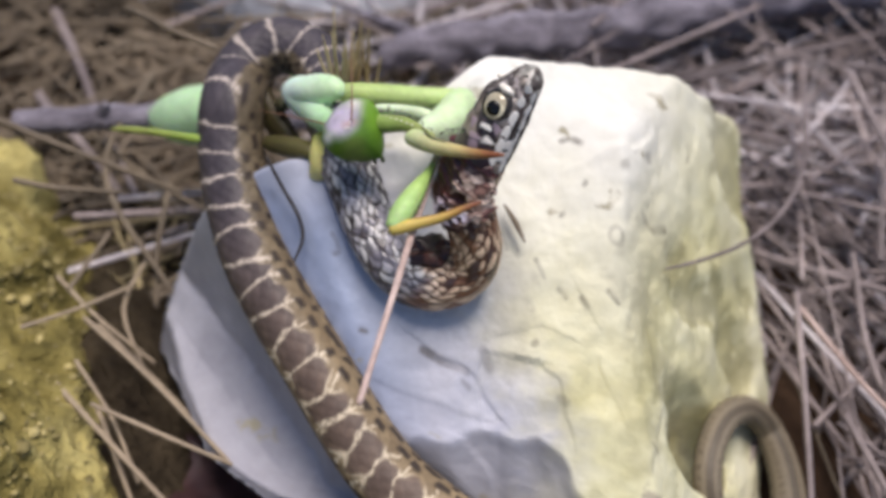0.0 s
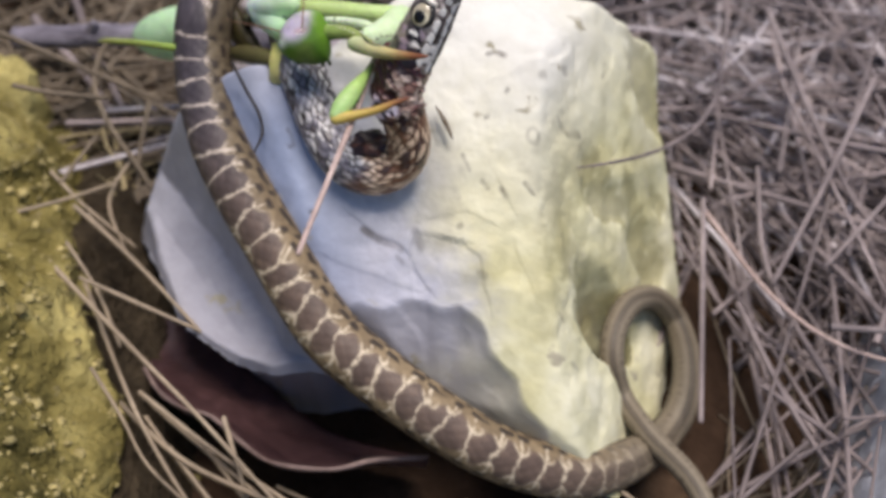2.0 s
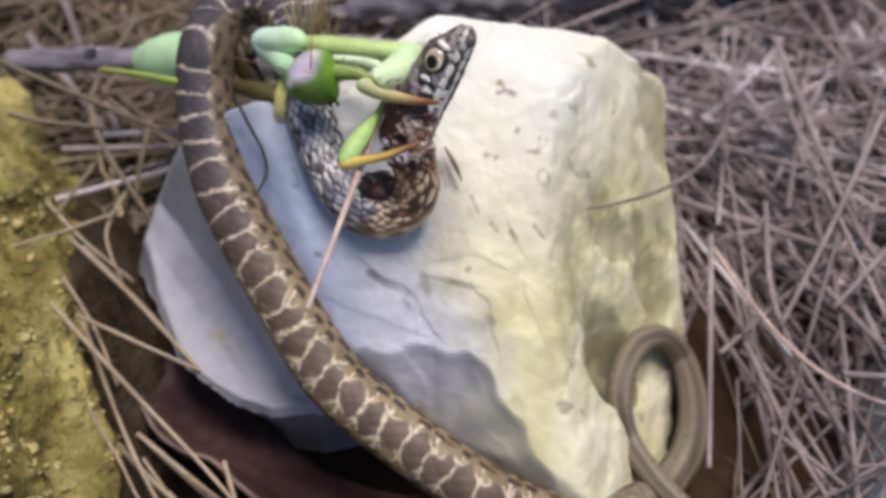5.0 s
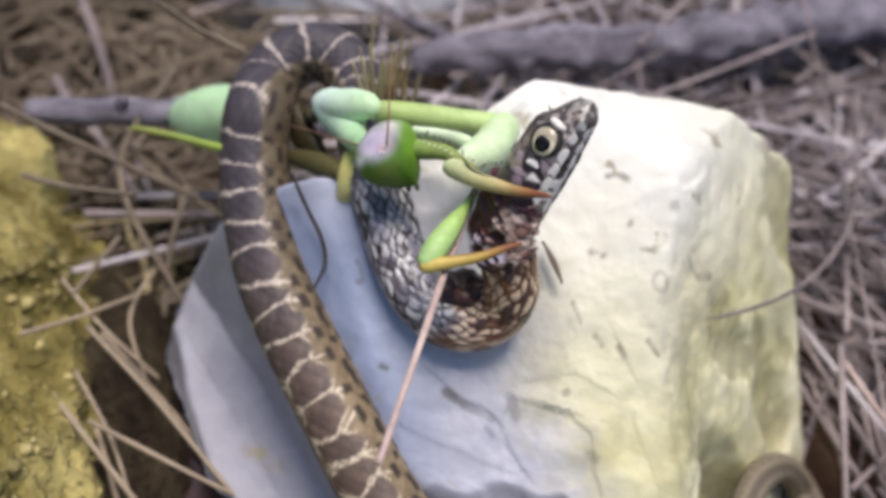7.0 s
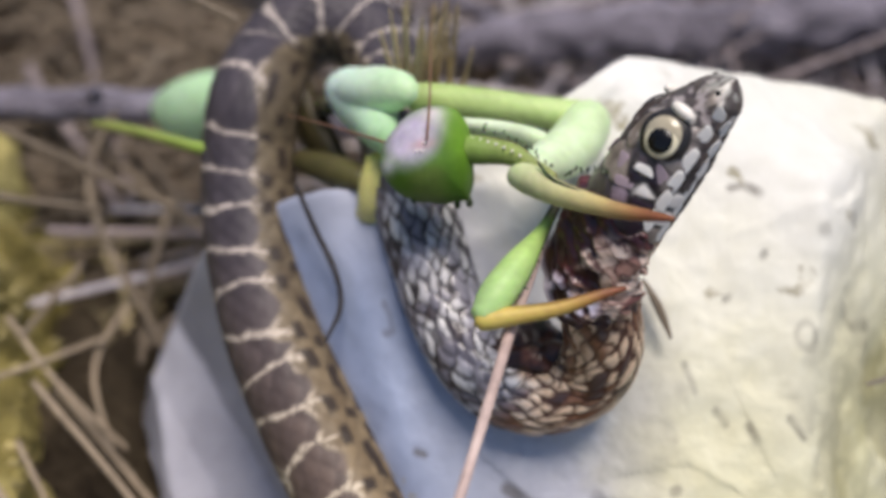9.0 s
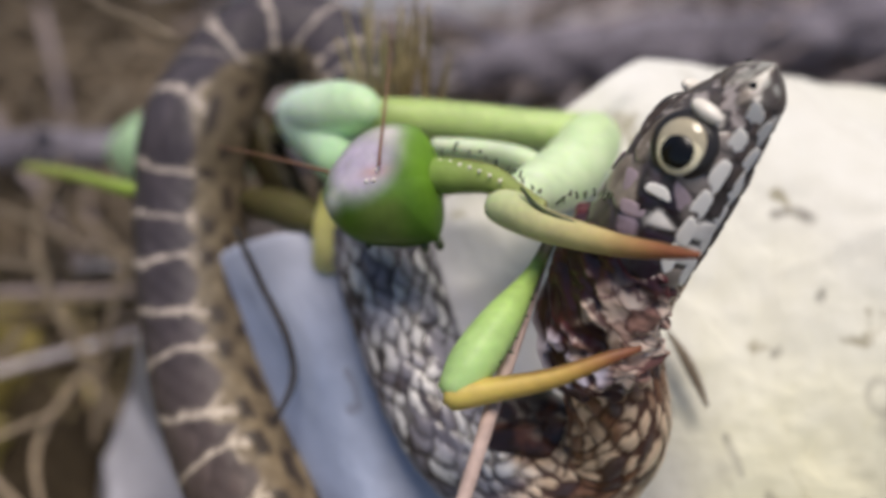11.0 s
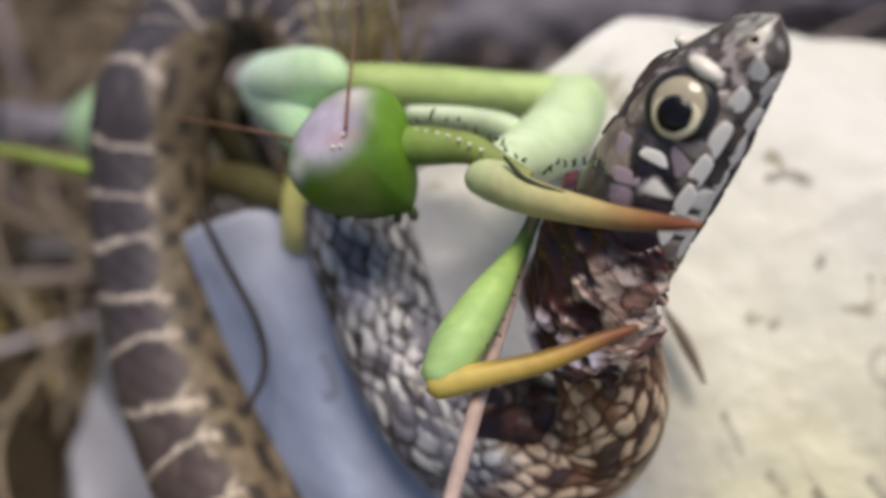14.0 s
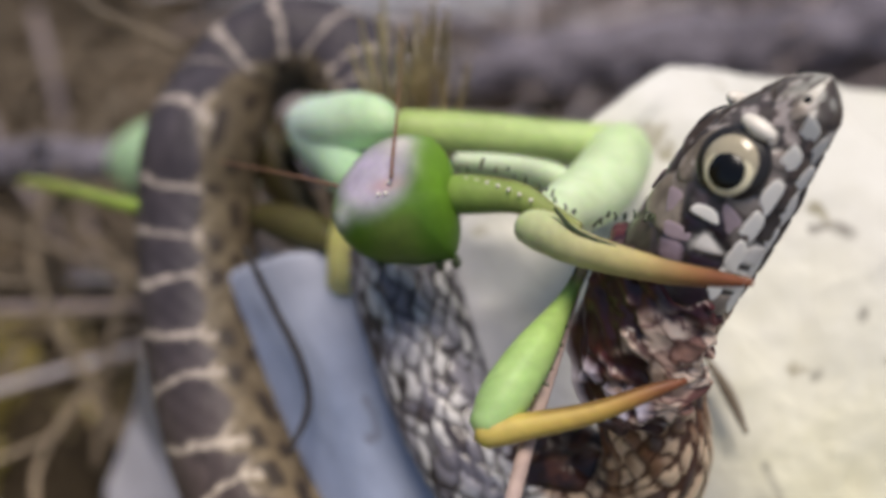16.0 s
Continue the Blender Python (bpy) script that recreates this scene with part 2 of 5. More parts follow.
def frames(p, up):
    """Tangents and the two cross directions along a line of points; up: one direction a point or for all."""
    t = np.gradient(p, axis=0)
    t /= np.linalg.norm(t, axis=1)[:, None]
    up = np.broadcast_to(np.asarray(up, float), p.shape)
    d = up - (up * t).sum(1)[:, None] * t
    d /= np.linalg.norm(d, axis=1)[:, None]
    return t, d, np.cross(t, d)


def tube(points, sides=10, samples=24, up=(0.3, -0.5, 0.8), flat=1.0, wobble=0.0, colour=None):
    """A round-ended tapered tube through rows of x, y, z, radius in millimetres; flat squeezes it sideways."""
    c, u = spline(points, samples)
    p, r = c[:, :3] * MM, np.maximum(c[:, 3], 0.01) * MM
    t, d, e = frames(p, up)
    a = np.linspace(0, 2 * np.pi, sides, endpoint=False)
    v = p[:, None] + r[:, None, None] * (np.cos(a)[None, :, None] * d[:, None] + flat * np.sin(a)[None, :, None] * e[:, None])
    if wobble:
        w = np.array([[noise.noise(Vector(q) * 300) for q in row] for row in v])
        v = v + (v - p[:, None]) * (w * wobble)[..., None]
    ends = [p[0] - t[0] * r[0] * 0.6, p[-1] + t[-1] * r[-1] * 0.6]
    verts = np.vstack([v.reshape(-1, 3), ends])
    faces = grid_faces(samples, sides).tolist()
    k = samples * sides
    faces += [((j + 1) % sides, j, k) for j in range(sides)]
    faces += [(k - sides + j, k - sides + (j + 1) % sides, k + 1) for j in range(sides)]
    if colour is None:
        return verts, faces
    f = np.repeat(u / u[-1], sides)
    return verts, faces, colour(np.concatenate([f, [0, 1]]), verts)


def stems(rows, sides=6):
    """Many thin stems in one mesh: rows of start, end, radius, sag, side bend (mm)."""
    verts, faces = [], []
    for a, b, r, sag, bend in rows:
        a, b = np.array(a, float), np.array(b, float)
        d = b - a
        side = np.cross(d, (0, 0, 1.0))
        side /= np.linalg.norm(side) + 1e-9
        f = np.linspace(0, 1, 6)[:, None]
        c = a + d * f + np.array((0, 0, 1.0)) * sag * 4 * f * (1 - f) + side * bend * 4 * f * (1 - f)
        t = d / (np.linalg.norm(d) + 1e-9)
        x = np.cross(t, (0.3, 0.2, 0.93))
        x /= np.linalg.norm(x) + 1e-9
        y = np.cross(t, x)
        ang = np.arange(sides) * 2 * np.pi / sides
        rr = r * (1 - 0.45 * f)
        ring = c[:, None] + rr[:, :, None] * (np.cos(ang)[None, :, None] * x + np.sin(ang)[None, :, None] * y)
        k = len(verts) * 6 * sides
        verts.append(ring.reshape(-1, 3) * MM)
        faces.append(grid_faces(6, sides) + k)
    return np.vstack(verts), np.vstack(faces).tolist()


def blob(centre, axes, radii, rows=24, cols=32, shape=None, colour=None):
    """A rounded body about a centre (mm) with three axes and radii; shape() reworks its unit sphere."""
    th = np.linspace(0.02, np.pi - 0.02, rows)
    ph = np.linspace(0, 2 * np.pi, cols, endpoint=False)
    q = np.stack([np.sin(th)[:, None] * np.cos(ph), np.sin(th)[:, None] * np.sin(ph), np.cos(th)[:, None] * np.ones_like(ph)], -1).reshape(-1, 3)
    w = shape(q) if shape else q
    m = np.array([Vector(x).normalized()[:] for x in axes])
    v = (np.array(centre) + (w * np.array(radii)) @ m) * MM
    f = grid_faces(rows, cols).tolist() + [tuple(range(cols))[::-1], tuple(range((rows - 1) * cols, rows * cols))]
    return (v, f, colour(q, v)) if colour else (v, f)


def rough_noise(v, scale, octaves=4):
    return np.array([noise.fractal(Vector(q) * scale, 1.0, 2.0, octaves) for q in v])

# ---------------------------------------------------------------- ground
def ground_height(x, y):
    """Lie of the litter-covered soil in mm."""
    return -4 + 5 * noise.fractal(Vector((x * 0.012, y * 0.012, 0.3)), 1.0, 2.0, 4)


def build_ground():
    """One sheet of soil, fine near the stone and running out to the horizon."""
    k = np.concatenate([-np.geomspace(9000000, 160, 30), np.linspace(-150, 250, 81), np.geomspace(260, 9000000, 30)])
    xs, ys = k, k + 30
    verts = [(x * MM, y * MM, ground_height(x, y) * MM) for y in ys for x in xs]
    w = len(xs)
    faces = [(j * w + i, j * w + i + 1, (j + 1) * w + i + 1, (j + 1) * w + i) for j in range(len(ys) - 1) for i in range(w - 1)]
    ob = mesh_object("ground", verts, faces, SOIL)
    return tagged(ob, "dark brown soil under dry needle litter", "ground", kind="structure")


build_ground()


# ---------------------------------------------------------------- stones
def softmin(z, k):
    z = np.stack(z, -1)
    m = z.min(-1)
    return m - k * np.log(np.exp(-(z - m[..., None]) / k).sum(-1))


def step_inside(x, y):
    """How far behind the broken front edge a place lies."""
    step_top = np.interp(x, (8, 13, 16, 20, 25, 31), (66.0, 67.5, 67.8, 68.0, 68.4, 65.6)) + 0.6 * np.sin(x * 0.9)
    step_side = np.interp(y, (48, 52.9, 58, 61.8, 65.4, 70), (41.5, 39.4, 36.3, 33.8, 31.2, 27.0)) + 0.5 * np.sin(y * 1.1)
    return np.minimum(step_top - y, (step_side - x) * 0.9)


def ledge_height(x, y):
    """A low shelf of the stone beside the snake, facing up, with a slanting broken edge."""
    edge = np.interp(y, (67.8, 69.3, 72.8, 77.4, 88.4, 100.9, 107.4, 114.7, 122), (2.8, -1.8, -5.8, -9.9, -13.8, -17.0, -15.4, -12.8, -8.0))
    level = 15.5 + 0.04 * (x + 8) - 0.02 * (y - 90) + 0.55 * np.clip(x + 0.564 * (y - 90) + 10.5, 0, 9) * smooth(y, 70, 76)
    return softmin([level, 14.5 + 3.6 * (x - edge), 15 + 5.0 * (y - 67.6), 15 - 4.0 * (y - 123)], 0.5)


def crease(x, y, line, depth, reach):
    """A broken edge along a line: the surface steps down on the line's right-hand side and comes back over the reach."""
    best, side = np.full(np.shape(x), 1e6), np.zeros(np.shape(x))
    for (ax, ay), (bx, by) in zip(line[:-1], line[1:]):
        dx, dy = bx - ax, by - ay
        f = np.clip(((x - ax) * dx + (y - ay) * dy) / (dx * dx + dy * dy), 0, 1)
        away = np.hypot(x - ax - f * dx, y - ay - f * dy)
        turn = np.sign((y - ay) * dx - (x - ax) * dy)
        side = np.where(away < best, -turn, side)
        best = np.minimum(best, away)
    d = best * side
    return -depth * smooth(d, -0.12, 0.22) * (1 - smooth(d, 0.25 * reach, reach))


# broken edges: line, drop and reach in mm
FLAKES = ((((17.0, 76.9), (18.8, 75.6), (20.9, 75.0), (23.1, 73.4), (24.4, 71.2)), 0.34, 4.5),
          (((23.4, 72.2), (23.2, 74.0), (23.9, 75.6), (26.4, 75.1), (28.9, 74.4)), 0.38, 4.0),
          (((28.9, 74.4), (30.6, 73.8), (32.3, 71.9), (32.9, 68.2)), 0.32, 4.0),
          (((36.4, 79.8), (38.0, 77.0), (37.4, 73.5), (38.6, 70.0)), 0.22, 5.0),
          (((43.5, 66.5), (45.0, 70.5), (46.6, 73.0), (47.4, 76.0)), 0.35, 5.0),
          (((27.4, 77.2), (31.0, 77.8), (34.0, 76.2)), 0.22, 3.0),
          (((12.6, 73.6), (16.2, 71.9), (19.5, 70.6), (24.0, 69.6)), 0.2, 3.0))


def stone_height(x, y):
    top = 38.8 + 0.055 * (x - 26.2) + 0.655 * (y - 82.8)
    crest = 105.7 + 0.12 * (x - 30)
    back = 56.6 - 2.2 * (y - crest) + 0.10 * (x - 30)
    right = 28 - 1.53 * (x - 50.5) + 0.94 * (np.maximum(y, 80) - 86) + 0.5 * np.minimum(y - 80, 0)
    edge = 105.5 + 0.41 * (x - 43.4)
    back_right = 28.5 - 1.53 * (x - 50.5) + 0.94 * (edge - 86) - 2.5 * (y - edge)
    far_right = 22 - 8.8 * (x - 67.1)
    slope = 33 + 1.4 * (x + 1.6) + 1.15 * (y - 90)
    wall = 33 + 7.0 * (x + 3.4) + 3.95 * (y - 90)
    nose = 20 + 6.0 * (y - 51.5) + 0.5 * (x - 39)
    front = 5 + 4.0 * (y - 67 + 0.53 * (x - 6))
    rim = np.interp(x, (-6, 0, 8, 12, 20, 24, 29), (97.0, 96.8, 96.3, 97.0, 101.3, 103.7, 107.4))
    shoulder = 51.3 - 0.26 * (x - 30) - 0.03 * (y - 106)
    left_back = 39.3 + 0.055 * (x - 26.2) + 0.655 * (rim - 82.8) - 3.0 * (y - rim)
    z = softmin([top, back, right, back_right, far_right, slope, wall, nose, front, left_back, shoulder], 0.7)
    # a broken step along the front
    inside = step_inside(x, y)
    z = z - 0.6 * smooth(inside, -0.2, 1.2) - 0.90 * np.clip(inside, 0, 14)
    for line, depth, reach in FLAKES:
        z = z + crease(x, y, line, depth, reach)
    # a hollow low on the right and smaller scoops
    for cx, cy, r, depth in DENTS:
        q = ((x - cx) ** 2 + (y - cy) ** 2) / (r * r)
        z = z - depth * np.exp(-q ** 3)
    return np.maximum(z, np.where(x < 12, ledge_height(x, y), -50))


DENTS = ((52.0, 73.8, 4.9, 10.5), (49.6, 69.6, 3.4, 4.0), (63.6, 109.0, 4.4, 2.4), (51.7, 88.1, 3.5, 1.7), (55.3, 89.0, 2.1, 1.2), (58.9, 92.3, 1.8, 1.0),
         (61.6, 88.0, 3.8, 2.6), (64.9, 96.0, 1.6, 1.0), (39.2, 72.3, 4.5, 0.9), (46.5, 84.5, 2.4, 0.7), (24.0, 72.0, 3.0, 0.5))


def smooth(x, lo, hi):
    t = np.clip((x - lo) / (hi - lo), 0, 1)
    return t * t * (3 - 2 * t)


def heap(name, cx, cy, height, floor, reach, rings, cols, mat, ripple, tint=None, lift=None):
    """A solid standing on the soil: profiles run out from its middle, evenly spaced along the surface, down to the floor.
    lift: by how much its lower edge hangs free, by the angle; below that it is undercut."""
    verts = []
    for a in np.linspace(0, 2 * np.pi, cols, endpoint=False):
        r = np.linspace(0, reach, 420)
        x, y = cx + r * math.cos(a), cy + r * math.sin(a)
        z = height(x, y)
        low = floor + (lift(a) if lift else 0)
        below = np.nonzero(z < low)[0]
        n = below[0] if len(below) else len(r) - 1
        r, z = r[:n + 1], np.maximum(z[:n + 1], low)
        s = np.concatenate([[0], np.cumsum(np.hypot(np.diff(r), np.diff(z)))])
        u = np.linspace(0, s[-1], rings - 4)
        rr, zz = np.interp(u, s, r), np.interp(u, s, z)
        rr = np.concatenate([rr, rr[-1] - np.array((0.8, 3.0, 6.0, 9.0))])
        zz = np.concatenate([zz, zz[-1] - np.array((0.9, 2.2, 4.0, 9.0 + low - floor))])
        verts.append(np.stack([cx + rr * math.cos(a), cy + rr * math.sin(a), zz], 1))
    v = np.stack(verts, 1).reshape(-1, 3)
    v = v + ripple(v)
    faces = grid_faces(rings, cols).tolist()
    return mesh_object(name, v * MM, faces, mat, colours=tint(v) if tint else None)


def stone_lift(a):
    d = math.degrees(a) % 360
    return float(np.interp(d, (140, 152, 164, 175, 190, 200, 222, 240, 285, 322, 345), (0, 8, 17, 21.2, 22.6, 22.8, 22.8, 24, 21, 6, 0)))


def stone_ripple(v):
    n1 = rough_noise(v, 0.055, 3)
    n2 = rough_noise(v + 40, 0.22, 4)
    n3 = rough_noise(v + 11, 0.8, 3)
    chips = np.clip(rough_noise(v + 90, 0.11, 2) - 0.12, 0, 0.25)
    out = np.zeros_like(v)
    out[:, 2] = 1.1 * n1 + 0.28 * n2 + 0.05 * n3 - 1.6 * chips
    out[:, 0] = 0.3 * n2
    return out


# short dark scratches and specks: x, y, dx, dy, width
MARKS = ((17.0, 76.3, 5.0, -2.4, 0.30), (24.0, 75.6, 0.7, -1.4, 0.45), (33.5, 81.2, 0.7, -0.8, 0.22), (36.0, 80.2, 0.5, -1.0, 0.20), (39.3, 80.6, 1.0, -1.0, 0.25),
         (29.9, 75.8, 0.3, 0.1, 0.30), (32.2, 70.2, 0.8, -0.6, 0.30), (45.3, 90.2, 1.4, -0.2, 0.30), (46.7, 90.0, 1.9, 1.1, 0.28), (35.4, 96.2, 0.8, 0.2, 0.28), (36.8, 96.3, 0.9, -0.5, 0.34),
         (7.6, 88.4, 0.5, -0.7, 0.16), (8.1, 87.7, 0.2, -0.9, 0.16), (8.3, 86.8, -0.6, -0.1, 0.16), (26.8, 88.0, 0.9, -2.6, 0.22), (31.0, 84.0, 0.8, -1.8, 0.18), (42.4, 92.8, 0.6, 0.2, 0.30),
         (46.2, 95.5, 0.5, 0.4, 0.25), (37.5, 91.0, 0.2, 0.2, 0.22), (34.5, 88.4, 0.3, 0.1, 0.20), (21.5, 73.0, 0.6, -0.4, 0.22), (10.2, 78.8, 0.6, -0.3, 0.2), (43.0, 66.0, 0.3, -0.3, 0.25), (44.5, 61.0, 0.5, 0.2, 0.25))


def stone_tint(v):
    """Red: the yellow-brown patina; green: olive stains and some painted shade; blue: dark scratches and specks, and
    shade painted on the front step and in the hollows.
    """
    wander = rough_noise(v + 7, 0.06, 4)
    small = rough_noise(v + 31, 0.4, 3)
    patina = smooth(v[:, 0] + 0.22 * v[:, 1] + 7 * wander + 2.0 * small, 35.0, 48.5) * (1 - 0.45 * smooth(v[:, 2] + 6 * wander, 38, 52))
    stain_shade = np.zeros(len(v))
    for cx, cy, r, depth in DENTS[2:8]:
        q = np.hypot(v[:, 0] - cx, v[:, 1] - cy) / (r + 0.4) + 0.6 * small
        stain_shade = np.maximum(stain_shade, 0.75 * (1 - smooth(q, 0.8, 1.1)))
    # Ellipses: stains; beside the neck and low right they also hold painted shade.
    for cx, cy, rx, ry, f in ((44.5, 78.0, 4.6, 8.5, 0.62), (41.5, 67.0, 3.4, 6.0, 0.40), (49.5, 88.0, 3.4, 4.5, 0.42), (27.5, 81.0, 3.4, 7.0, 0.58), (48.5, 77.0, 3.5, 4.0, 0.4), (62, 98, 4, 8, 0.4), (47, 68, 3, 3, 0.3), (56, 82, 7, 6, 0.4), (62, 86, 6, 8, 0.45)):
        q = np.hypot((v[:, 0] - cx) / rx, (v[:, 1] - cy) / ry) + 0.7 * small
        stain_shade = np.maximum(stain_shade, f * (1 - smooth(q, 0.3, 1.3)))
    mark = np.zeros(len(v))
    # The two hollows by the tail are darkened: their shadow is painted in.
    for cx, cy, r, depth in DENTS[:2]:
        q = np.hypot(v[:, 0] - cx, v[:, 1] - cy) / r + 0.4 * small
        mark = np.maximum(mark, 0.95 * (1 - smooth(q, 0.75, 1.15)))
    for x, y, dx, dy, w in MARKS:
        f = np.clip(((v[:, 0] - x) * dx + (v[:, 1] - y) * dy) / (dx * dx + dy * dy), 0, 1)
        dist = np.hypot(v[:, 0] - x - f * dx, v[:, 1] - y - f * dy)
        mark = np.maximum(mark, 1 - smooth(dist, w * 0.6, w * 1.5 + 0.12))
    # Browner broken face, darkened further: the front step's shade is in the colour.
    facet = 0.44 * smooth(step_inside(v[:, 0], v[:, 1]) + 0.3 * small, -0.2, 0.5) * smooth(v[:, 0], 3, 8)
    dist = np.abs(np.hypot(v[:, 0] - 40.8, v[:, 1] - 85.9) - 0.8)
    mark = np.maximum(mark, 0.8 * (1 - smooth(dist, 0.10, 0.38)))
    return np.stack([patina * (1 - facet), stain_shade * (1 - facet), np.maximum(mark * (0.42 + 0.9 * np.clip(small + 0.1, 0, 0.5)), facet)], 1)


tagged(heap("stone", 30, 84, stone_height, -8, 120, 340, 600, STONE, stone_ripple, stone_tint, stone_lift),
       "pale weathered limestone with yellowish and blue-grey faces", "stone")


def bank_height(x, y):
    q = ((x + 62 + 0.05 * (y - 60) - 0.85 * np.clip(52 - y, 0, 36)) / 41) ** 2 + ((y - 56) / 100) ** 2
    body = 33 * np.sign(1 - q) * np.sqrt(np.abs(1 - q))
    skirt = 13 - 0.95 * (x + 30 + 0.10 * np.abs(y - 60)) - 0.02 * (y - 60) ** 2
    return -softmin([-body, -skirt], 2.0)


def bank_ripple(v):
    out = np.zeros_like(v)
    out[:, 2] = 5.5 * rough_noise(v, 0.04, 4) + 2.6 * rough_noise(v + 20, 0.25, 5)
    out[:, 0] = 7.0 * rough_noise(v + 60, 0.05, 4)
    return out


tagged(heap("mossy_rock", -62, 56, bank_height, -10, 260, 190, 420, MOSS, bank_ripple),
       "yellow-green rock covered in sandy moss", "rock")


def grains(count, seed):
    """Small rough crumbs strewn over the side of the rock that faces the stone."""
    g = random.Random(seed)
    at = np.array([(g.uniform(-46, -19), g.uniform(15, 130)) for _ in range(count)])
    base = np.stack([at[:, 0], at[:, 1], bank_height(at[:, 0], at[:, 1])], 1)
    base = base + bank_ripple(base)
    unit = np.array(((1, 0, 0), (-1, 0, 0), (0, 1, 0), (0, -1, 0), (0, 0, 1), (0, 0, -1), (0.6, 0.6, 0.6), (-0.6, 0.6, 0.6), (0.6, -0.6, 0.6), (-0.6, -0.6, 0.6)))
    tris = np.array(((6, 4, 0), (6, 0, 2), (6, 2, 4), (7, 4, 2), (7, 2, 1), (7, 1, 4), (8, 4, 3), (8, 3, 0), (8, 0, 4), (9, 4, 1), (9, 1, 3), (9, 3, 4), (0, 5, 2), (2, 5, 1), (1, 5, 3), (3, 5, 0)))
    verts, faces = [], []
    for k, c in enumerate(base):
        r = g.uniform(0.25, 0.5) if g.random() < 0.85 else g.uniform(0.6, 1.1)
        size = np.array([r * g.uniform(0.7, 1.5), r * g.uniform(0.7, 1.5), r * 0.55])
        verts.append((c + unit * size) * MM)
        faces.append(tris + k * len(unit))
    return np.vstack(verts), np.vstack(faces).tolist()


tagged(mesh_object("grains", *grains(1300, 17), GRAIN), "pale yellow crumbs and sand grains on the mossy rock", "grains", kind="stuff")


def earth_height(x, y):
    return 12 - 0.05 * (x + 27) ** 2 - 0.003 * (y - 70) ** 2


def earth_ripple(v):
    out = np.zeros_like(v)
    out[:, 2] = 2.5 * rough_noise(v, 0.09, 4) + 1.2 * rough_noise(v + 20, 0.5, 4)
    return out


tagged(heap("moss_patch", -28, 85, earth_height, -8, 90, 110, 200, EARTH, earth_ripple),
       "olive-brown moss and crumbly soil between rock and stone", "moss", kind="stuff")


def pale_height(x, y):
    foot = np.interp(y, (20, 30, 36.6, 43.9, 53.3, 72.4, 84, 100), (69, 75, 78.8, 81.9, 87.3, 97.0, 104.7, 114))
    facet = 6 + np.interp(y, (36, 50, 62, 80), (1.45, 1.65, 3.2, 4.0)) * (x - foot)
    return softmin([20 + 0.10 * (x - 95), facet, 19 - 2.6 * (y - 74 - 0.1 * (x - 104)), 60 - 0.8 * (x - 100), 19 + 1.2 * (y + 6)], 0.7)


def pale_ripple(v):
    out = np.zeros_like(v)
    out[:, 2] = 2.0 * rough_noise(v, 0.06, 4) + 0.8 * rough_noise(v + 30, 0.3, 4)
    return out


tagged(heap("pale_stone", 122, 48, pale_height, -8, 120, 120, 260, PALE_ROCK, pale_ripple),
       "pale bluish-grey stone half under dry needles", "stone")


# ---------------------------------------------------------------- snake
SNAKE_LINE = [
    (29.0, 86.5, 66.1, 0.9),
    (28.5, 86.5, 64.9, 2.0),
    (27.65, 86.4, 63.1, 2.62),
    (26.4, 85.8, 61.1, 2.85),
    (25.0, 85.1, 58.6, 3.05),
    (23.3, 84.1, 55.3, 3.0),
    (22.4, 83.0, 51.8, 2.8),
    (23.5, 81.2, 46.0, 2.7),
    (22.6, 80.6, 42.5, 2.7),
    (20.1, 80.2, 40.9, 2.7),
    (17.1, 80.9, 40.6, 2.8),
    (14.4, 83.2, 41.4, 2.8),
    (12.5, 86.6, 42.9, 2.9),
    (11.1, 90.6, 44.8, 3.0),
    (9.9, 94.9, 46.5, 3.1),
    (8.9, 100.2, 47.0, 3.2),
    (8.2, 105.9, 46.6, 3.3),
    (7.5, 111.3, 46.7, 3.4),
    (5.6, 115.3, 47.3, 3.5),
    (2.4, 116.7, 47.6, 3.6),
    (-0.9, 116.1, 46.8, 3.7),
    (-3.2, 113.3, 45.5, 3.8),
    (-4.0, 107.7, 45.7, 3.9),
    (-4.4, 104.7, 43.1, 4.0),
    (-4.2, 100.8, 40.5, 4.1),
    (-3.5, 96.5, 38.4, 4.1),
    (-1.6, 90.0, 36.0, 4.1),
    (1.3, 83.7, 33.8, 4.1),
    (4.5, 77.6, 31.8, 4.0),
    (11.4, 66.0, 26.7, 4.0),
    (18.2, 59.5, 24.2, 3.9),
    (24.4, 54.9, 21.9, 3.8),
    (31.1, 51.2, 19.0, 3.7),
    (38.3, 49.8, 15.0, 3.6),
    (45.2, 50.4, 11.0, 3.5),
    (53.1, 54.2, 7.0, 3.1),
    (59.9, 59.8, 3.5, 2.6),
    (64.1, 65.0, 3.5, 2.4),
    (66.6, 72.7, 3.5, 2.2),
    (66.7, 80.7, 3.5, 2.0),
    (62.4, 81.1, 9.0, 1.9),
    (57.0, 76.9, 14.1, 1.9),
    (53.4, 71.7, 15.3, 1.8),
    (52.2, 67.2, 13.5, 1.8),
    (53.7, 64.1, 8.5, 1.7),
    (56.1, 57.6, 8.8, 1.65),
    (60.3, 49.8, 9.5, 1.55),
    (61.7, 43.9, 9.2, 1.4),
    (61.1, 37.7, 8.8, 1.2),
    (60.0, 32.2, 8.0, 0.95),
    (58.2, 27.0, 7.0, 0.5),
]
VIEW_UP = np.array((-0.046, -0.549, 0.835))


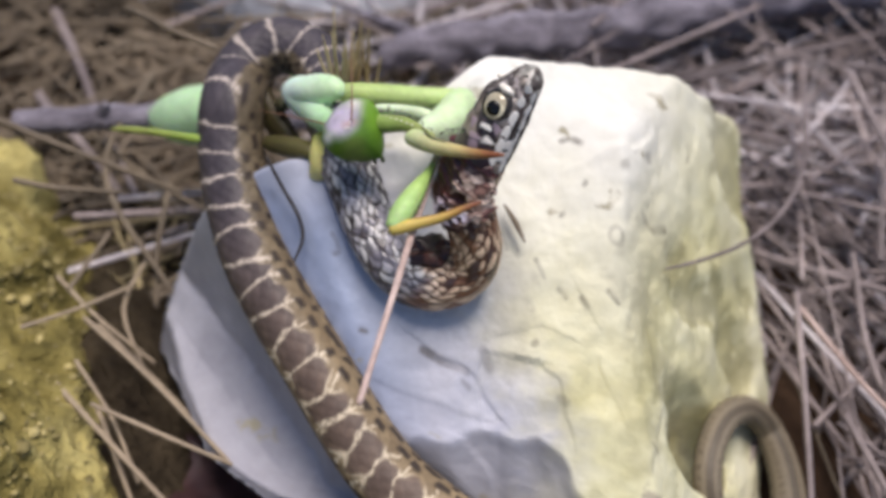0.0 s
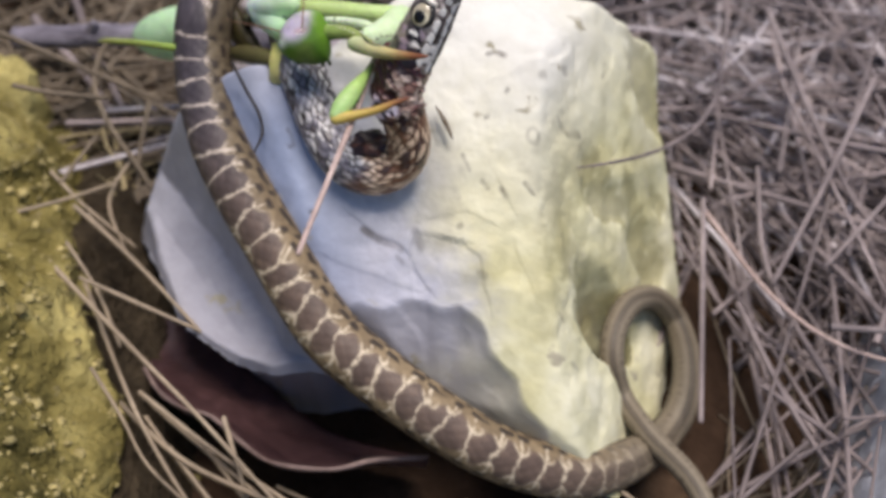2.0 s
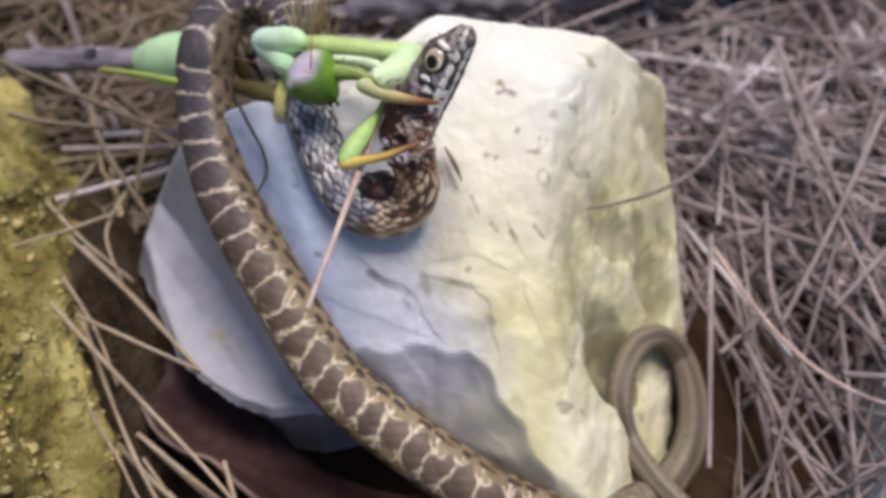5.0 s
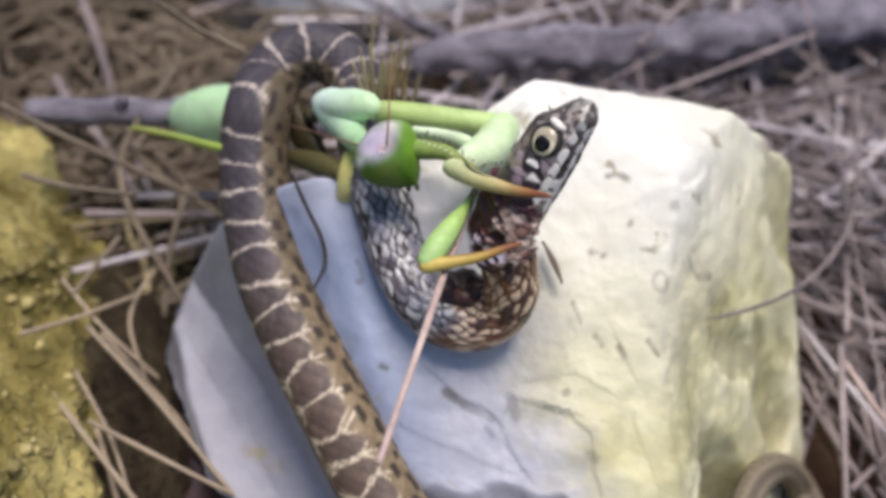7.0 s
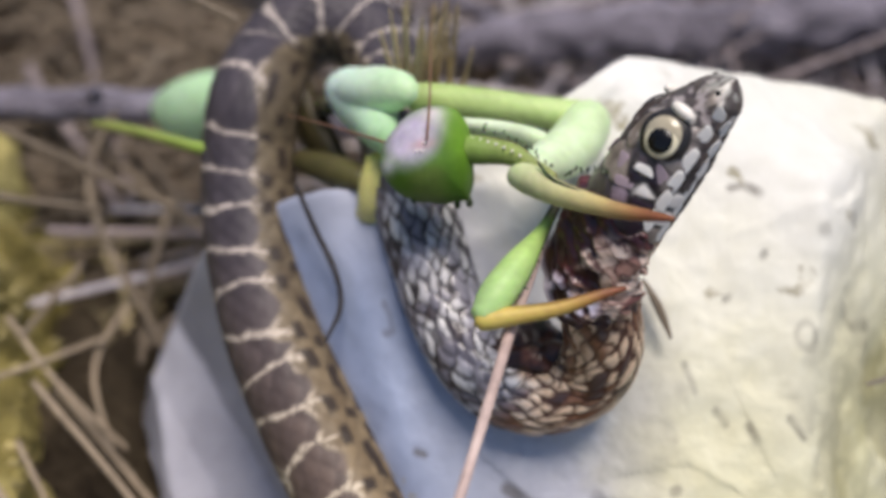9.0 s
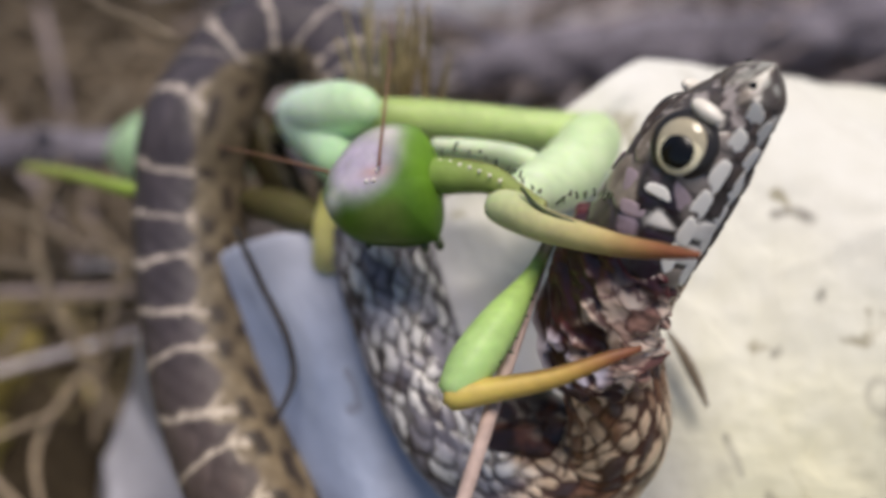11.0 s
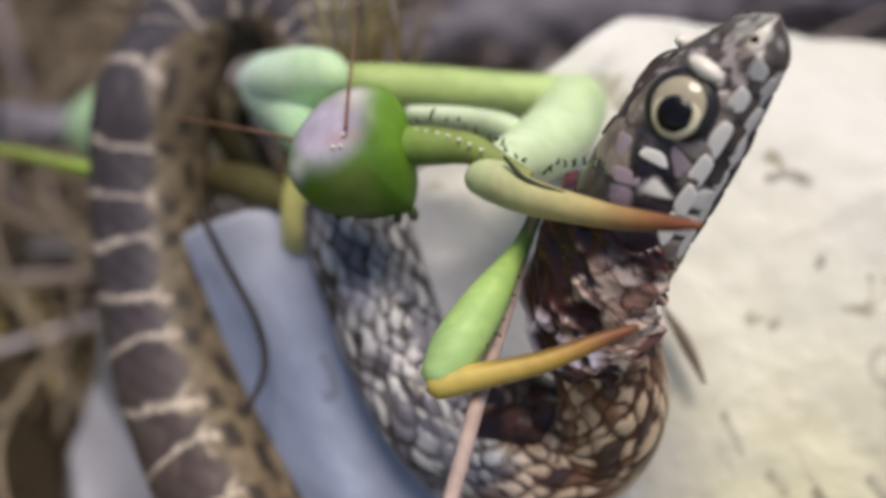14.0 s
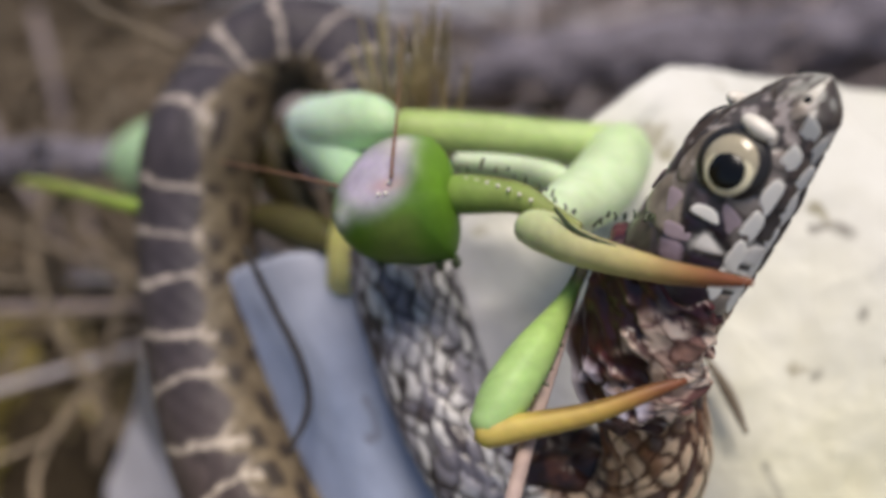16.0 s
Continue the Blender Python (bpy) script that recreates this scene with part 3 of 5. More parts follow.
def snake_sweep(first, last, sides, step):
    """Points, tangents and dorsal frames of the snake between two lengths from its snout (mm)."""
    c, u = spline(SNAKE_LINE, 3000)
    length = u[-1]
    s = np.arange(first, min(last, length), step)
    q = np.stack([np.interp(s, u, c[:, k]) for k in range(4)], 1)
    p, r = q[:, :3], q[:, 3]
    t = np.gradient(p, axis=0)
    t /= np.linalg.norm(t, axis=1)[:, None]
    side = np.cross(t, VIEW_UP)
    turn = np.interp(s, (0, 25, 50, 62, 72, 80, 88, 100, 110, 122, 136, 150, 300), (1.13, 0.74, 0.70, 0.52, 0.45, 0.52, 0.70, 0.74, 0.60, 0.42, 0.22, 0.10, 0.10))[:, None]
    up = side * np.sin(turn) + VIEW_UP * np.cos(turn)
    t, d, e = frames(p, up)
    return s, p, r, t, d, e, length


def lattice(s, ang, length, around):
    """Diamond scales: distance from the scale's middle (0 to 1) and its place along itself and a number for each scale."""
    a, b = s / length, ang / (2 * np.pi) * around
    best = None
    for off in (0.0, 0.5):
        ia, ib = np.round(a - off) + off, np.round(b - off) + off
        d = np.abs(a - ia) + np.abs(b - ib)
        num = np.mod(np.sin(ia * 12.9898 + np.mod(ib, around) * 78.233) * 43758.5453, 1.0)
        if best is None:
            best = [d, a - ia, num]
        else:
            take = d < best[0]
            best = [np.where(take, n, o) for n, o in zip((d, a - ia, num), best)]
    return best[0] * 2, best[1], best[2]


def blend(a, b, f):
    return a + (np.asarray(b) - a) * np.asarray(f)[..., None]


def BARS_AT(s):
    return np.interp(s, (0, 86.4, 127.3, 177.4, 300), (-23.2, 0, 11, 26, 66))


def snake_pattern(s, ang, edge, along, num, length, rag):
    """Dark saddles parted by pale bars on the back, tan flanks with dark spots, a pale scaly neck and a plain tail.
    rag: a slow ragged noise over the skin."""
    turned = np.mod(ang + np.pi, 2 * np.pi) - np.pi
    across = np.abs(turned)
    phase = BARS_AT(s) + 0.13 * rag * (1 + 0.9 * smooth(s, 96, 132))
    phase = phase + 0.26 * np.clip(turned, -1.1, 1.1) * smooth(s, 82, 92) * (1 - smooth(s, 104, 126))
    phase = phase + 0.15 * np.clip(turned, -1.1, 1.1) * np.cos(np.pi * phase) + 0.05 * (num - 0.5)
    saw = np.abs(np.mod(phase, 1.0) - 0.5) * 2
    shape = np.zeros((*s.shape, 3))
    far = smooth(s, 96, 132)
    col = blend(shape + np.array((0.090, 0.068, 0.042)), (0.150, 0.118, 0.074), num)
    col = blend(col, col * np.array((1.9, 1.8, 1.65)), far)
    saddle = blend(shape + np.array((0.042, 0.035, 0.043)), (0.068, 0.057, 0.067), num)
    saddle = blend(saddle, saddle * np.array((2.3, 1.9, 1.2)), far)
    reach = 0.98 - 0.44 * far + (0.10 + 0.06 * far) * np.cos(saw * np.pi) + (0.12 + 0.16 * far) * rag
    back = 1 - smooth(across, reach - 0.06, reach + 0.06)
    col = blend(col, saddle, back)
    thin = 0.04 * np.sin(s * 2.3 + turned * 4) + 0.10 * (num - 0.4) * (num > 0.55)
    bar = smooth(saw, 0.83 + thin, 0.90 + thin) * (1 - smooth(across, 1.04 - 0.15 * far, 1.16 - 0.15 * far))
    rim = (1 - smooth(np.abs(across - reach - 0.05), 0.03, 0.10)) * smooth(saw, 0.30 - 0.15 * far, 0.65 - 0.1 * far)
    mark = np.clip(bar + (0.38 + 0.50 * far) * rim, 0, 1) * (0.80 + 0.2 * num) * (1 - 0.75 * smooth(edge, 0.75, 0.95) * (num < 0.5))
    col = blend(col, blend(shape + np.array((0.56, 0.48, 0.42)), (0.64, 0.54, 0.39), far), np.clip(mark, 0, 1))
    for row, shift, size in ((1.26, 0.42, 0.46), (1.62, -0.05, 0.34), (1.95, 0.45, 0.28)):
        w = np.abs(np.mod(phase + shift, 1.0) - 0.5) * 2
        spot = (1 - smooth(np.abs(across - row + 0.22 * far + 0.10 * rag), 0.08, 0.17)) * (1 - smooth(w + 0.35 * rag - 0.16 * far, size * 0.7, size * 1.25))
        col = blend(col, np.array((0.030, 0.021, 0.017)), spot * 0.94)
    # Brown underside, darkened: the shade inside the loop is put into its colour.
    belly_shade = smooth(across + 0.15 * rag, 2.05, 2.3)
    col = blend(col, np.array((0.10, 0.073, 0.042)), belly_shade)
    # neck: mauve-grey scales behind, cream and brown ones below the throat, dark skin showing between them
    neck = 1 - smooth(s, 47, 56)
    mauve = blend(shape + np.array((0.09, 0.083, 0.105)), (0.40, 0.385, 0.43), num)
    # Own white scales, more and lighter on the sunlit side, whose light is painted.
    side = smooth(np.sin(turned + 2.5) + 0.5 * rag, 0.62, 0.95)
    white = np.clip(smooth(num + 0.5 * rag, 0.74, 0.86) + 0.7 * side * smooth(num, 0.3, 0.55), 0, 1)
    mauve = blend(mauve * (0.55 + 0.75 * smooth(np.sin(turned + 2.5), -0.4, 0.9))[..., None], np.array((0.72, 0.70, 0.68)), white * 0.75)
    cream = blend(shape + np.array((0.22, 0.10, 0.05)), (0.74, 0.54, 0.36), smooth(num + 0.3 * rag, 0.25, 0.6))
    warm = 1 - smooth(s + 3 * rag, 29, 34)
    pale = blend(mauve, cream, warm)
    pale = blend(pale, np.array((0.05, 0.038, 0.04)), (num < 0.07) * 0.85)
    col = blend(col, pale, neck * 0.92)
    gap = smooth(edge - 0.45 * along * neck + 0.15 * rag, 0.72 - 0.07 * neck, 0.88 - 0.06 * neck)
    dark = np.clip(0.95 + 0.6 * rag + 0.1 * warm, 0.7, 1.0)
    col = blend(col, blend(shape + np.array((0.028, 0.022, 0.026)), (0.070, 0.026, 0.014), warm * neck), gap * (0.12 + 0.86 * neck * dark))
    # tail: olive tan, long stripes
    tail = smooth(s, length - 126, length - 100)
    stripe = smooth(np.cos(ang * 4), 0.2, 0.7)
    plain_tail = blend(shape + np.array((0.205, 0.170, 0.118)), (0.105, 0.085, 0.060), stripe)
    fleck = np.abs(np.mod(phase * 3, 1.0) - 0.5) * 2
    dots = smooth(fleck, 0.5, 0.8) * (1 - smooth(np.abs(across - 0.8), 0.10, 0.25))
    plain_tail = blend(plain_tail, np.array((0.07, 0.055, 0.04)), dots * 0.7)
    col = blend(col, plain_tail, tail * 0.97)
    return col


def build_snake():
    root = new("snake")
    root.location = (0, 0, 0)
    tagged(root, "slender brown snake with pale bars, looped over the stone", "snake")
    around, sides, long_scale = 16, 112, 2.0
    s, p, r, t, d, e, length = snake_sweep(11.5, 9999, sides, 0.22)
    ang = np.linspace(0, 2 * np.pi, sides, endpoint=False)
    S, A = np.meshgrid(s, ang, indexing="ij")
    q = np.stack([S.ravel() * 0.35, np.cos(A.ravel()) * 1.3, np.sin(A.ravel()) * 1.3], 1)
    rag = rough_noise(q, 1.0, 2).reshape(S.shape)
    rag2 = rough_noise(q + 9, 1.3, 2).reshape(S.shape)
    loosen = 1 - smooth(S, 50, 70)
    edge, along, num = lattice(S + 0.9 * rag2 * loosen, A + 0.22 * rag * loosen, long_scale, around)
    neck = 1 - smooth(S, 50, 80)
    rise = (1 - np.clip(edge, 0, 1) ** 3) * (0.07 + 0.12 * neck) + along * (0.06 + 0.12 * neck)
    rise = rise * np.clip(r[:, None] / 3.0, 0.2, 1)
    rad = r[:, None] + rise
    dirs = np.cos(A)[..., None] * d[:, None] + np.sin(A)[..., None] * e[:, None]
    v = p[:, None] + rad[..., None] * dirs
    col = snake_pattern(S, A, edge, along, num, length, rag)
    tip = p[-1] + t[-1] * r[-1]
    cut = int(np.searchsorted(s, 62.0))
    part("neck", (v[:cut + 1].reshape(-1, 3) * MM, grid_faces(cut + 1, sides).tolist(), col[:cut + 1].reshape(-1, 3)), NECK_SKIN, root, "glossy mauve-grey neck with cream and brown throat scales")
    v, col = v[cut:], col[cut:]
    n = len(v)
    verts = np.vstack([v.reshape(-1, 3), tip]) * MM
    faces = grid_faces(n, sides).tolist() + [((n - 1) * sides + j, (n - 1) * sides + (j + 1) % sides, n * sides) for j in range(sides)]
    cols = np.vstack([col.reshape(-1, 3), [0.2, 0.16, 0.1]])
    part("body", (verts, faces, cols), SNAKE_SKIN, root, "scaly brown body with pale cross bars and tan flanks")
    build_snake_head(root)
    return root


def shield_shape(seed):
    """A flat scale with rounded corners and uneven, slanting sides."""
    g = random.Random(seed)
    skew, taper, nick = g.uniform(0.10, 0.45), g.uniform(-0.28, 0.28), g.uniform(-0.2, 0.2)

    def shape(q):
        w = np.sign(q) * np.abs(q) ** np.array((0.55, 0.55, 1.0))
        w[:, 1] *= 1 + taper * w[:, 0]
        w[:, 0] = w[:, 0] * (1 + nick * w[:, 1]) + skew * w[:, 1]
        return w
    return shape


def build_snake_head(root):
    sides = 128
    s, p, r, t, d, e, length = snake_sweep(0.0, 13.5, sides, 0.11)
    p = p + (1 - smooth(s, 0.5, 4.6))[:, None] * np.array(SNOUT_SIDE)
    ang = np.linspace(0, 2 * np.pi, sides, endpoint=False)
    S, A = np.meshgrid(s, ang, indexing="ij")
    across = np.abs(np.mod(A + np.pi, 2 * np.pi) - np.pi)
    # blunt snout, flat crown, fuller cheeks
    snout = np.sqrt(np.clip(1 - (1 - np.clip((s + 0.03) / 2.0, 0, 1)) ** 2, 0.0, 1))
    R = np.maximum(r * 1.02, 2.28 * snout) * np.clip(snout + 0.05, 0, 1) * np.interp(s, (0, 1.5, 3.6, 5.2), (0.70, 0.76, 0.89, 1.0))
    rad = R[:, None] * (1 - 0.10 * np.cos(A) ** 8 + 0.05 * np.sin(A) ** 2)
    tipness = 1 - smooth(S, 1.2, 2.6)
    lip = np.exp(-((across - 2.13) / 0.09) ** 2) * smooth(S, 0.8, 2.2)
    rad = rad - 0.22 * lip * smooth(S, 0.3, 1.0)
    brow = np.exp(-((across - 0.85) / 0.25) ** 2) * np.exp(-((S - 5.4) / 1.6) ** 2)
    rad = rad + 0.35 * brow
    # plates on the crown, shields along the lips, small scales on the temples
    seeds = [(1.0, 0.35, 0), (2.9, 0.38, 4), (5.6, 0.0, 0), (5.2, 0.62, 4), (8.3, 0.42, 0), (10.6, 0.3, 4), (12.4, 0.6, 0),
             (1.3, 0.95, 0), (1.9, 0.72, 4), (2.3, 1.30, 4), (3.0, 0.66, 2), (2.85, 1.0, 2), (3.6, 1.36, 5), (4.8, 1.42, 5), (6.0, 1.40, 5), (7.3, 0.80, 3), (7.4, 1.10, 1), (7.1, 1.40, 5)]
    g = random.Random(21)
    for sa in np.arange(8.2, 15.0, 1.35):
        for aa in np.arange(0.72, 1.50, 0.40):
            seeds.append((sa + g.uniform(-0.45, 0.45), aa + g.uniform(-0.14, 0.14), g.choice((1, 1, 1, 2, 3))))
    seeds += [(0.7 + 1.45 * k, 1.84, (4, 4, 4, 4, 4, 2, 2, 0, 4, 0, 4)[k]) for k in range(11)] + [(0.3 + 1.6 * k, 2.45, 4) for k in range(9)] + [(1.0 + 2.2 * k, 2.9, 2) for k in range(7)]
    first = np.full(S.shape, 9.0)
    second = np.full(S.shape, 9.0)
    kind = np.zeros(S.shape, int)
    pick = np.zeros(S.shape)
    for k, (sa, aa, what) in enumerate(seeds):
        dist = np.hypot(S - sa, (across - aa) * 2.7 * (0.9 if what == 2 and aa > 1.6 else 1.0))
        near = dist < first
        second = np.where(near, first, np.minimum(second, dist))
        kind, pick = np.where(near, what, kind), np.where(near, (k * 0.618) % 1.0, pick)
        first = np.where(near, dist, first)
    wide = 0.36 + np.where(S > 7.2, 0.14, 0.42) * ((kind == 2) | (kind == 3)) * (S > 2.0)
    seam = (1 - smooth(second - first, wide * 0.35, wide)) * smooth(S, 0.7, 1.8)
    rad = rad - 0.07 * seam
    shades = np.array(((0.27, 0.225, 0.185), (0.022, 0.013, 0.022), (0.92, 0.87, 0.80), (0.26, 0.20, 0.24), (0.075, 0.057, 0.052), (0.25, 0.215, 0.195)))
    grain = rough_noise(np.stack([S.ravel() * 1.1, np.cos(A.ravel()) * 2.5, np.sin(A.ravel()) * 2.5], 1), 1.0, 4).reshape(S.shape)
    kind = np.where((tipness > 0.5) & (kind == 2), 0, kind)
    col = shades[kind] * np.clip(0.80 + 0.35 * pick + 0.55 * grain, 0.45, 1.4)[..., None]
    col = np.where((kind == 2)[..., None], shades[2] * (0.94 + 0.2 * grain)[..., None], col)
    col = blend(col, np.array((0.025, 0.02, 0.02)), seam * np.clip(0.80 + 1.0 * grain + 0.45 * ((kind == 2) | (kind == 3)), 0.15, 1))
    col = blend(col, np.array((0.02, 0.015, 0.014)), lip * 0.9)
    pale = smooth(grain, 0.08, 0.3) * (kind != 2) * (across < 1.5) * (1 - smooth(S, 6, 7.5))
    col = blend(col, np.array((0.50, 0.44, 0.42)), pale * 0.7)
    col = blend(col, np.array((0.36, 0.36, 0.32)), 0.85 * (1 - smooth(S + 0.3 * np.sin(A * 5), 0.4, 1.5)))
    at = p[:, None] + rad[..., None] * (np.cos(A)[..., None] * d[:, None] + np.sin(A)[..., None] * e[:, None])
    blotch = rough_noise(at.reshape(-1, 3) + 3, 0.85, 2).reshape(S.shape)
    front = (1 - smooth(S, 1.7, 2.5)) * (across < 2.4)
    col = blend(col, np.array((0.075, 0.058, 0.05)), front * smooth(-blotch, 0.08, 0.2))
    col = blend(col, np.array((0.78, 0.73, 0.66)), front * smooth(blotch, 0.16, 0.28) * smooth(across, 0.9, 1.2))
    col = blend(col, np.array((0.10, 0.085, 0.075)), smooth(-grain, 0.05, 0.25) * (1 - smooth(S, 1.8, 4.0)) * 0.85)
    v = p[:, None] + rad[..., None] * (np.cos(A)[..., None] * d[:, None] + np.sin(A)[..., None] * e[:, None])
    tip = p[0] - t[0] * 0.03
    n = len(s)
    verts = np.vstack([v.reshape(-1, 3), tip]) * MM
    faces = grid_faces(n, sides).tolist() + [((j + 1) % sides, j, n * sides) for j in range(sides)]
    cols = np.vstack([col.reshape(-1, 3), [0.2, 0.17, 0.14]])
    head = part("head", (verts, faces, cols), NECK_SKIN, root, "grey-brown head with white lip shields edged in black")
    # eyes on both cheeks
    i = int(np.argmin(np.abs(s - 5.2)))
    for sign in (1, -1):
        out = (e[i] * sign * 0.97 + d[i] * 0.26)
        out /= np.linalg.norm(out)
        if sign * np.dot(e[i], VIEW_UP) > 0:
            out = np.array(EYE_AT) - p[i]
            out /= np.linalg.norm(out)
        c = p[i] + out * (R[i] - 0.62)
        f, g = t[i] - out * np.dot(t[i], out), None
        f /= np.linalg.norm(f)
        g = np.cross(out, f)
        ring = part("eye_ring", blob(c + out * 0.42, (f, g, out), (1.70, 1.66, 0.66)), EYE_RING, head)
        eye = part("eye", blob(c + out * 0.48, (f, g, out), (1.42, 1.38, 0.80)), IRIS, head, "pale golden eye with a round black pupil")
        part("brow_scale", blob(c + out * 0.72 - f * 1.86, (f, g, out), (0.42, 0.90, 0.46), 14, 20), CREAM, head, "cream scale before the eye")
        tilt = g * (1 if sign * np.dot(e[i], VIEW_UP) > 0 else -1)
        part("inner_ring", blob(c + out * 0.93 + f * 0.34 + tilt * 0.16, (f, g, out), (1.10, 1.10, 0.40)), EYE_GOLD, eye, "pale gold ring round the pupil")
        # pale scales on the temple and cheek
        for back, down, long, tall, mat in ((2.35, 0.35, 0.30, 0.62, LIP), (3.9, -0.2, 0.36, 0.70, MAUVE), (2.2, 1.55, 0.62, 0.42, MAUVE), (3.1, -1.5, 0.6, 0.45, MAUVE)):
            aim = c + out * 0.4 + f * back + tilt * down
            k = int(np.argmin(np.linalg.norm(p - aim, axis=1)))
            ray = aim - p[k] - t[k] * np.dot(aim - p[k], t[k])
            ray /= np.linalg.norm(ray)
            turn = int(round((math.atan2(np.dot(ray, e[k]), np.dot(ray, d[k])) % (2 * np.pi)) / (2 * np.pi) * sides)) % sides
            axis = t[k] * 0.9 + np.cross(ray, t[k]) * 0.4
            axis /= np.linalg.norm(axis)
            part("temple_scale", blob(p[k] + ray * (rad[k, turn] + 0.01), (axis, np.cross(ray, axis), ray), (long, tall, 0.05), 14, 20, shield_shape(int(back * 10))), mat, head)
        part("pupil", blob(c + out * 1.09 + f * 0.34 + tilt * 0.16, (f, g, out), (0.86, 0.86, 0.36)), PUPIL, eye)
    # lip shields on both sides, one by one
    for sign in (1, -1):
        for row, first_at, step, count, long, tall in ((1.54, 2.0, 1.56, 6, 0.76, 0.43), (2.02, 2.5, 1.56, 6, 0.77, 0.37)):
            for j in range(count):
                k = int(np.argmin(np.abs(s - first_at - step * j)))
                out = math.cos(row) * d[k] + sign * math.sin(row) * e[k]
                c = p[k] + out * (rad[k, int(round((row * sign) % (2 * np.pi) / (2 * np.pi) * sides)) % sides] + 0.01)
                part("lip_shield", blob(c, (t[k], np.cross(out, t[k]), out), (long, tall, 0.05), 14, 20, shield_shape(j + int(row * 10))), LIP, head)
    for sign in (1, -1):
        k = int(np.argmin(np.abs(s - 1.0)))
        c = p[k] + 0.90 * R[k] * (0.80 * e[k] * sign + 0.60 * d[k])
        part("nostril", blob(c, (t[k], d[k], e[k]), (0.28, 0.22, 0.22), 10, 14), PUPIL, head)


SNOUT_SIDE = (0.52, -0.05, -0.02)
EYE_AT = (25.38, 84.4, 63.15)
snake = build_snake()


def build_wound():
    s, p, r, t, d, e, length = snake_sweep(10.4, 27.0, 64, 0.10)
    ang = np.linspace(-2.8, 2.4, 130)
    S, A = np.meshgrid(s, ang, indexing="ij")
    flat = np.stack([S.ravel() * 0.9, A.ravel() * 2.4, S.ravel() * 0], 1)
    n1 = rough_noise(flat, 0.8, 3).reshape(S.shape)
    n2 = rough_noise(flat * 1.0 + 4, 1.0, 2).reshape(S.shape)
    n3 = rough_noise(flat * np.array((0.9, 1.6, 1.0)) + 14, 1.0, 2).reshape(S.shape)
    border = 0.9 * n2 + 0.9 * n1
    upper = smooth(S + border, 10.6, 11.6) * (1 - smooth(S + border + 0.8 * np.clip(A, 0, 2), 18.6, 19.6)) * (1 - smooth(A + 0.45 * border, 1.75, 2.2))
    fade = upper * smooth(A + 0.3 * border, -2.7, -2.3)
    pink = smooth(A + 0.7 * n1, 0.55, 0.85) * smooth(S + n2, 11.5, 13)
    shred = smooth(S + 1.2 * n1, 15.6, 16.4) * (1 - smooth(S + 1.2 * n1, 17.6, 18.4)) * smooth(n3, 0.0, 0.12) * (1 - smooth(A, 0.6, 0.9)) * smooth(A, -0.9, -0.5)
    rad = r[:, None] - 0.35 + fade * (0.92 + 0.30 * n1 + 0.25 * n2 + 0.35 * pink + 0.40 * shred)
    v = p[:, None] + rad[..., None] * (np.cos(A)[..., None] * d[:, None] - np.sin(A)[..., None] * e[:, None])
    base = np.zeros((*S.shape, 3)) + np.array((0.030, 0.007, 0.010))
    col = blend(base, (0.085, 0.018, 0.018), smooth(n1, 0.0, 0.4))
    cell, _, num = lattice(S + 1.0 * n1, A + 0.30 * n2, 1.9, 13)
    torn = blend(np.zeros((*S.shape, 3)) + np.array((0.36, 0.19, 0.14)), (0.76, 0.58, 0.46), smooth(num, 0.2, 0.7))
    torn = blend(torn, np.array((0.10, 0.035, 0.03)), np.clip(smooth(cell, 0.74, 0.92) + (num < 0.12), 0, 1) * 0.9)
    col = blend(col, torn, pink)
    col = blend(col, np.array((0.66, 0.60, 0.70)), shred * 0.9 * (1 - pink))
    n, m = S.shape
    faces = [(a * m + b, a * m + b + 1, (a + 1) * m + b + 1, (a + 1) * m + b) for a in range(n - 1) for b in range(m - 1)]
    part("wound", (v.reshape(-1, 3) * MM, faces, col.reshape(-1, 3)), FLESH, snake, "dark red torn flesh with pale shreds")

    def knobbly(q):
        return q * (1 + 0.35 * rough_noise(q, 1.6, 4))[:, None]

    def fill_tone(q, v):
        return blend(np.zeros((len(q), 3)) + np.array((0.022, 0.008, 0.006)), (0.10, 0.036, 0.020), smooth(rough_noise(q + 5, 2.2, 3), 0.0, 0.4))
    # Added body that fills the dark hollow inside the bend.
    part("bend_fill", blob(BEND_FILL_AT, ((1, 0, 0), (0, 0.84, 0.55), (0, -0.55, 0.84)), (3.0, 2.2, 2.0), 28, 40, knobbly, fill_tone), FLESH, snake, "dark brown mass added to fill the hollow inside the bend")


BEND_FILL_AT = (18.9, 82.6, 43.0)
build_wound()


# ---------------------------------------------------------------- mantis
def greens(a, b, tip=None):
    def colour(f, v):
        c = blend(np.zeros((len(f), 3)) + np.array(a), b, f)
        c = c if tip is None else blend(c, np.array(tip), smooth(f, 0.55, 0.95))
        return c * (1 + 0.16 * rough_noise(v * 1000, 0.30, 2) + 0.12 * rough_noise(v * 1000 + 50, 2.4, 3))[:, None]
    return colour


def ridged(base, sides):
    """A dark brown ridge along one edge of a limb."""
    def colour(f, v):
        a = (np.arange(len(f)) % sides) * 2 * np.pi / sides
        band = smooth(-np.sin(a), 0.45, 0.85) * smooth(f, 0.15, 0.4)
        return blend(base(f, v), np.array((0.09, 0.045, 0.022)), band * 0.75)
    return colour


def dark_end(base):
    def colour(f, v):
        return blend(base(f, v), np.array((0.045, 0.045, 0.03)), 1 - smooth(f, 0.10, 0.24))
    return colour


AMBER, RUST = (0.40, 0.21, 0.045), (0.22, 0.075, 0.035)


